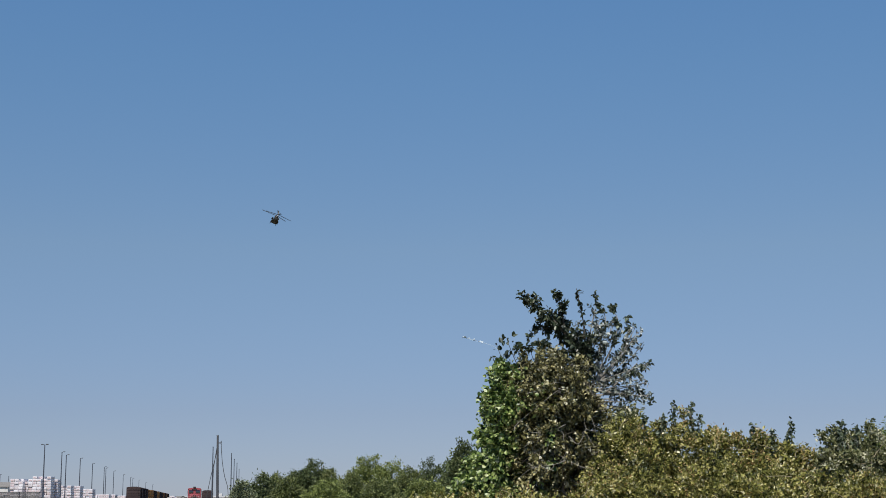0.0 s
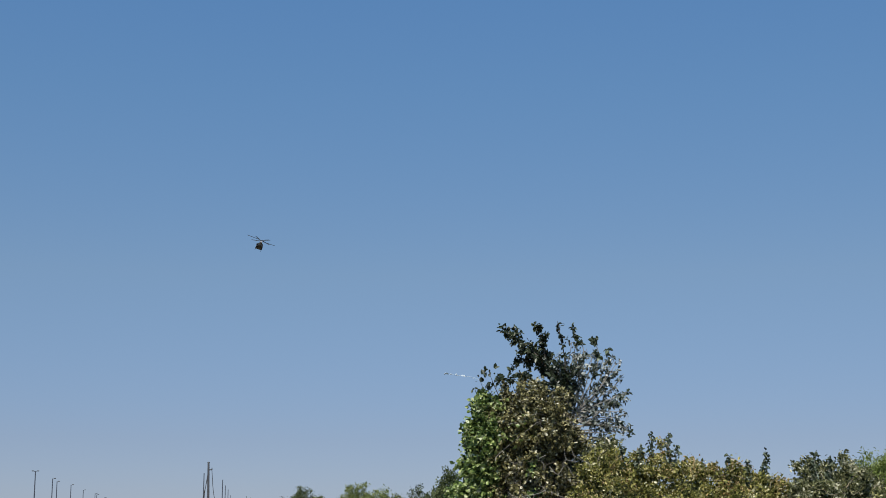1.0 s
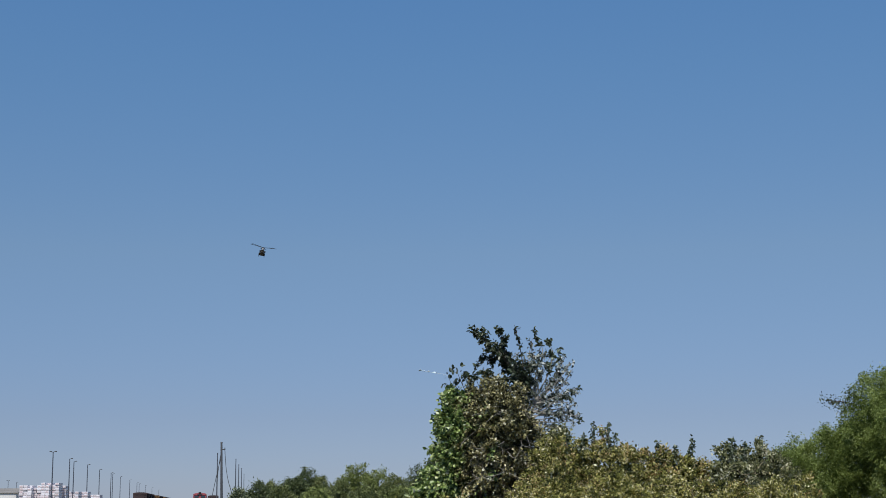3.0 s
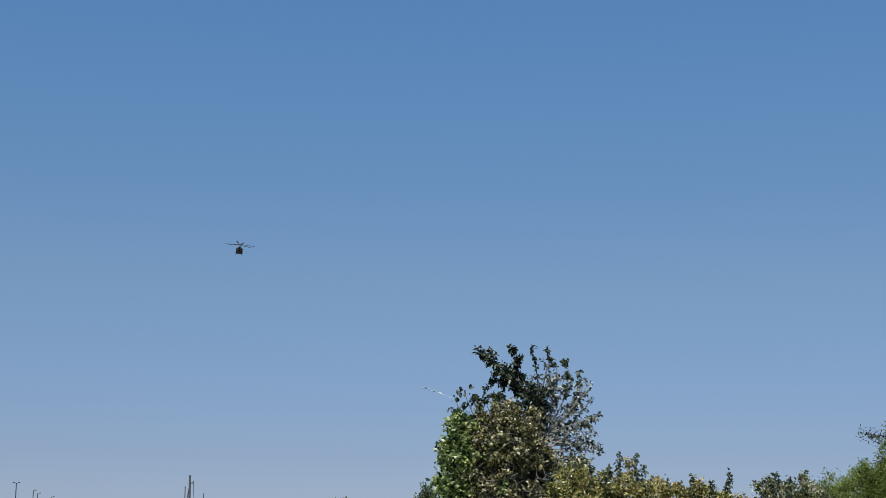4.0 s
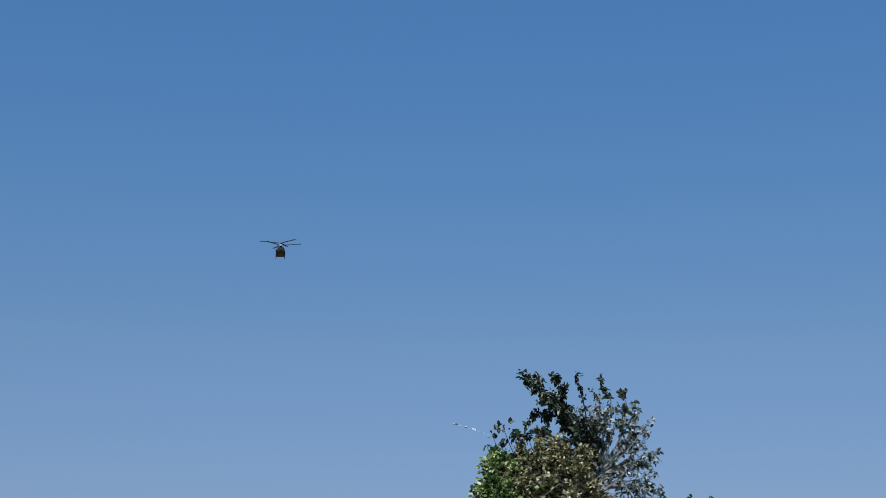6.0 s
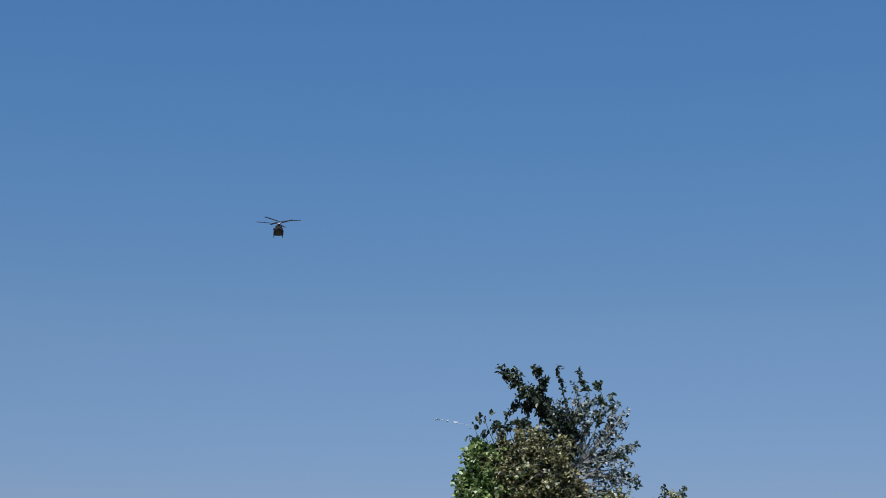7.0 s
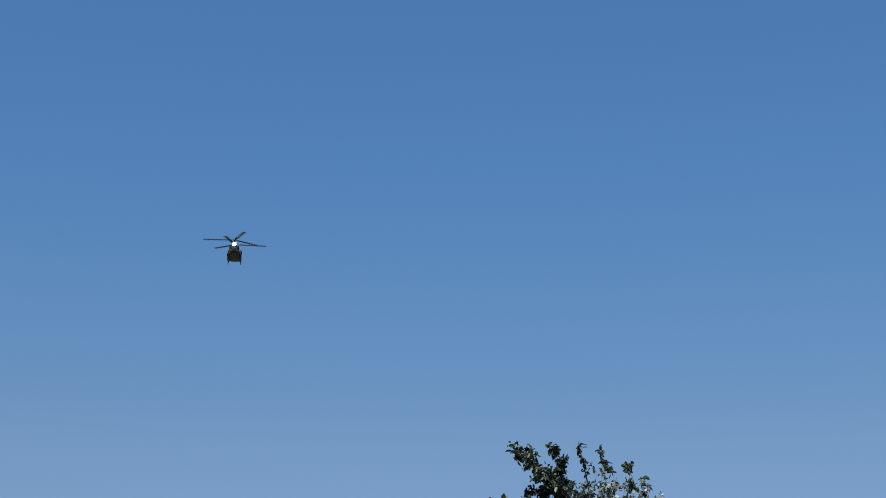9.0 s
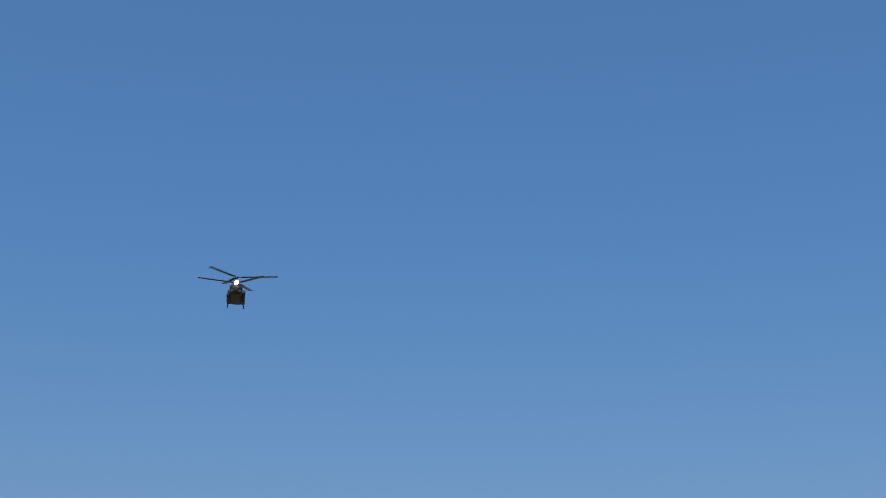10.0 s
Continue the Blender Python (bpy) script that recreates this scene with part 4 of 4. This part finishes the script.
def stack(x, y, across, high, seed, turn=0.0):
    """Wrapped bundles of timber in rows, each bundle a part with its straps."""
    rng = np.random.default_rng(seed)
    top = thing("timber_stack", pose(x, y, 0, 0, 0, turn), "tall stack of white-wrapped timber bundles", "timber stack", "wrapped timber stacks")
    if not BUNDLE:
        bm = box(bmesh.new(), -0.435, 0.435, 0, 3.2, 0.035, 0.55, 0.03)
        BUNDLE["wrap"] = link_mesh("timber_pack", bm, M_WRAP)
        bm = box(bmesh.new(), -0.3, 0.24, -0.012, 0.0, 0.14, 0.4)
        BUNDLE["print"] = link_mesh("print_bar", bm, M_PINK)
        bm = bmesh.new()
        box(bm, -0.39, 0.39, 0.5, 2.7, -0.03, 0.05)
        BUNDLE["bearer"] = link_mesh("bearer", bm, M_LUMBER)
    for i in range(across):
        for j in range(high if rng.random() < 0.75 else high - 1):
            b = new("timber_pack", BUNDLE["wrap"])
            b.parent = top
            b.matrix_basis = pose((i - (across - 1) / 2) * 0.9 + rng.normal() * 0.03, rng.normal() * 0.1, 0.04 + j * 0.57)
            for nm in ("print", "bearer"):
                if nm == "print" and rng.random() < 0.35:
                    continue
                o = new({"print": "printed_bar", "bearer": "bearer"}[nm], BUNDLE[nm])
                o.parent = b
    return top


for k, (u, d, ac, hi) in enumerate([(-755, 318, 2, 8), (-742, 320, 1, 8), (-723, 320, 2, 9), (-705, 322, 2, 9), (-689, 326, 1, 8), (-672, 345, 3, 7), (-652, 350, 2, 7),
                                    (-632, 372, 3, 6), (-602, 420, 3, 5), (-588, 424, 2, 5), (-775, 330, 2, 5), (-610, 470, 3, 5), (-800, 360, 2, 5), (-570, 520, 3, 5), (-479, 560, 3, 5), (-465, 600, 3, 5)]):
    stack(u * d / 2600 * 0.988, d, round(ac * 1.5), round(hi * 1.44) - 1, 300 + k)

# low rows of old sleepers in front of the stacks
for k, (u, d, w) in enumerate([(-775, 286, 5.4), (-735, 288, 4.4), (-690, 300, 4.6), (-652, 306, 4.4), (-815, 284, 4.4), (-620, 330, 4.6), (-588, 350, 4.4)]):
    rr = np.random.default_rng(500 + k)
    top = thing("sleeper_pile", pose(u * d / 2600 * 0.988, d, 0, 0, 0, rr.uniform(-4, 4)), "low pile of grey weathered railway sleepers", "sleeper pile", "sleeper piles")
    for j in range(14 if u < -700 else 8):
        for i in range(2):
            part("sleeper", box(bmesh.new(), -w / 2 + i * w / 2 + 0.02, -0.02 + i * w / 2, rr.uniform(-0.06, 0.0), 0.9 + rr.uniform(-0.05, 0.1), 0.02 + j * 0.24, 0.22 + j * 0.24, 0.015), M_TIES, top)


def warehouse(x, y, w, dep, h, wall, roof, label, turn=0.0):
    top = thing("warehouse", pose(x, y, 0, 0, 0, turn), label, "warehouse", "far warehouses")
    part("wall", box(bmesh.new(), -w / 2, w / 2, 0, dep, -0.2, h * 0.78, 0.03), wall, top)
    bm = bmesh.new()
    vs = [bm.verts.new(p) for p in ((-w / 2 - 0.5, -0.5, h * 0.78), (w / 2 + 0.5, -0.5, h * 0.78), (w / 2 + 0.5, dep + 0.5, h * 0.78), (-w / 2 - 0.5, dep + 0.5, h * 0.78),
                                    (-w / 2 - 0.5, dep / 2, h), (w / 2 + 0.5, dep / 2, h))]
    for f in ((0, 1, 5, 4), (2, 3, 4, 5), (0, 4, 3), (1, 2, 5), (3, 2, 1, 0)):
        bm.faces.new([vs[i] for i in f])
    bmesh.ops.recalc_face_normals(bm, faces=bm.faces)
    part("roof", bm, roof, top)
    for k in range(int(w / 14)):
        xx = -w / 2 + 7 + k * 14
        part("dock_door", box(bmesh.new(), xx - 2, xx + 2, -0.06, 0.0, 0, 3.6, 0.02), M_HAZY_STEEL, top)
    part("roof_vent", box(bmesh.new(), w * 0.1, w * 0.1 + 3, dep * 0.4, dep * 0.4 + 3, h * 0.9, h + 1.6, 0.05), M_PALE, top)
    return top


warehouse(-190, 520, 76, 40, 8.4, M_PALE, M_TAN, "long low tan-roofed warehouse beyond the timber stacks")
warehouse(-190, 900, 60, 30, 4.6, M_CONC, M_TAN, "far pale metal shed at the end of the yard")
warehouse(-165, 1050, 44, 30, 5.2, M_CONC, M_CONC, "far grey industrial shed at the end of the yard")


# ---- everything that moves ----
def motions():
    rows = [
        # seconds, x, y, z, nose down, bank, heading
        (0, -99.9, 858.5, 166, 2, 22, 16), (0.5, -103, 862.9, 169.6, 2, 21, 14), (1, -105.6, 867, 167.7, 2, 18, 12),
        (1.5, -109.2, 888.6, 171.7, 2, 16, 11), (2, -117.5, 908.9, 164.4, 2, 15, 10), (2.5, -119.9, 936.9, 160.6, 2, 13, 9),
        (4, -106.6, 854.7, 170.5, 2, 5, 8), (4.5, -84.6, 758.7, 161.6, 2, 1, 8), (5, -76.2, 680.3, 156.6, 2, 0, 8),
        (5.5, -63.1, 622.2, 148.1, 2, 1, 7), (5.7, -59.8, 619.3, 148.6, 2, 0, 6), (6.8, -53.3, 601.6, 149.1, 2, -1, 6),
        (7, -52.3, 597.3, 147.5, 2, -1, 6), (7.5, -46.3, 582.5, 147.2, 3, 0, 5), (8, -37.3, 536.8, 143.8, 3, 1, 5),
        (8.5, -35.7, 475.6, 133.6, 4, 0, 4), (9, -38.0, 411.4, 126.8, 4, 0, 4), (9.5, -37.1, 366.1, 124.8, 4, 0, 4),
        (9.8, -31.9, 340.4, 118.5, 6, 1, 4), (10, -26.1, 323.2, 114.5, 7, 1, 4),
    ]
    walk(HELI, [(t, pose(x, y, z, a, b, c)) for t, x, y, z, a, b, c in rows])
    # the two rotors mesh: the aft one turns against the forward one, half a blade gap out of step
    stand = [(0.0, 20), (0.5, 92), (1.0, 55), (1.5, 110), (2.0, 95), (2.5, 20), (4.0, 17), (4.5, 97), (5.0, 100), (5.5, 112),
             (7.0, 110), (7.5, 75), (8.0, 17), (8.5, 92), (9.0, 48), (9.5, 48), (10.0, 110)]
    turned, at_t = [stand[0][1]], [0.0]
    for (t0, a0), (t1, a1) in zip(stand, stand[1:]):
        whole = 1350.0 * (t1 - t0)
        turned.append(turned[-1] + (a1 - a0) + 120 * round((whole - (a1 - a0)) / 120))
        at_t.append(t1)
    steps = [k / 30 for k in range(301)]
    angle = np.interp(steps, at_t, turned)
    walk(ROTORS[0], [(t, pose(0, -5.1, 2.95, 0, 0, a)) for t, a in zip(steps, angle)])
    walk(ROTORS[1], [(t, pose(0, 7.0, 4.5, 0, 0, 60 - a)) for t, a in zip(steps, angle)])
    # the landing light swings from its stowed place to shine ahead
    walk(LAMP, [(t, pose(0, -6.9, 1.3, a, 0, 0)) for t, a in ((0.0, -84), (3.5, -84), (7.4, -80), (7.75, -15), (8.2, 0), (10.0, 0))])
    for k, (limb, base, phase, size) in enumerate(SWAY):
        walk(limb, [(0.25 * j, pose(*base, 0.8 * size * sin(1.7 * j + phase), 1.3 * size * sin(1.15 * j + phase) + 0.5 * size * sin(2.7 * j + 2 * phase), 0)) for j in range(41)])
    hold = STREAMER.location.copy()
    walk(STREAMER, [(0.25 * j, pose(*hold, 0, 6 * sin(1.3 * j) + 4 * sin(2.9 * j + 1), 8 * sin(0.9 * j))) for j in range(41)])


motions()
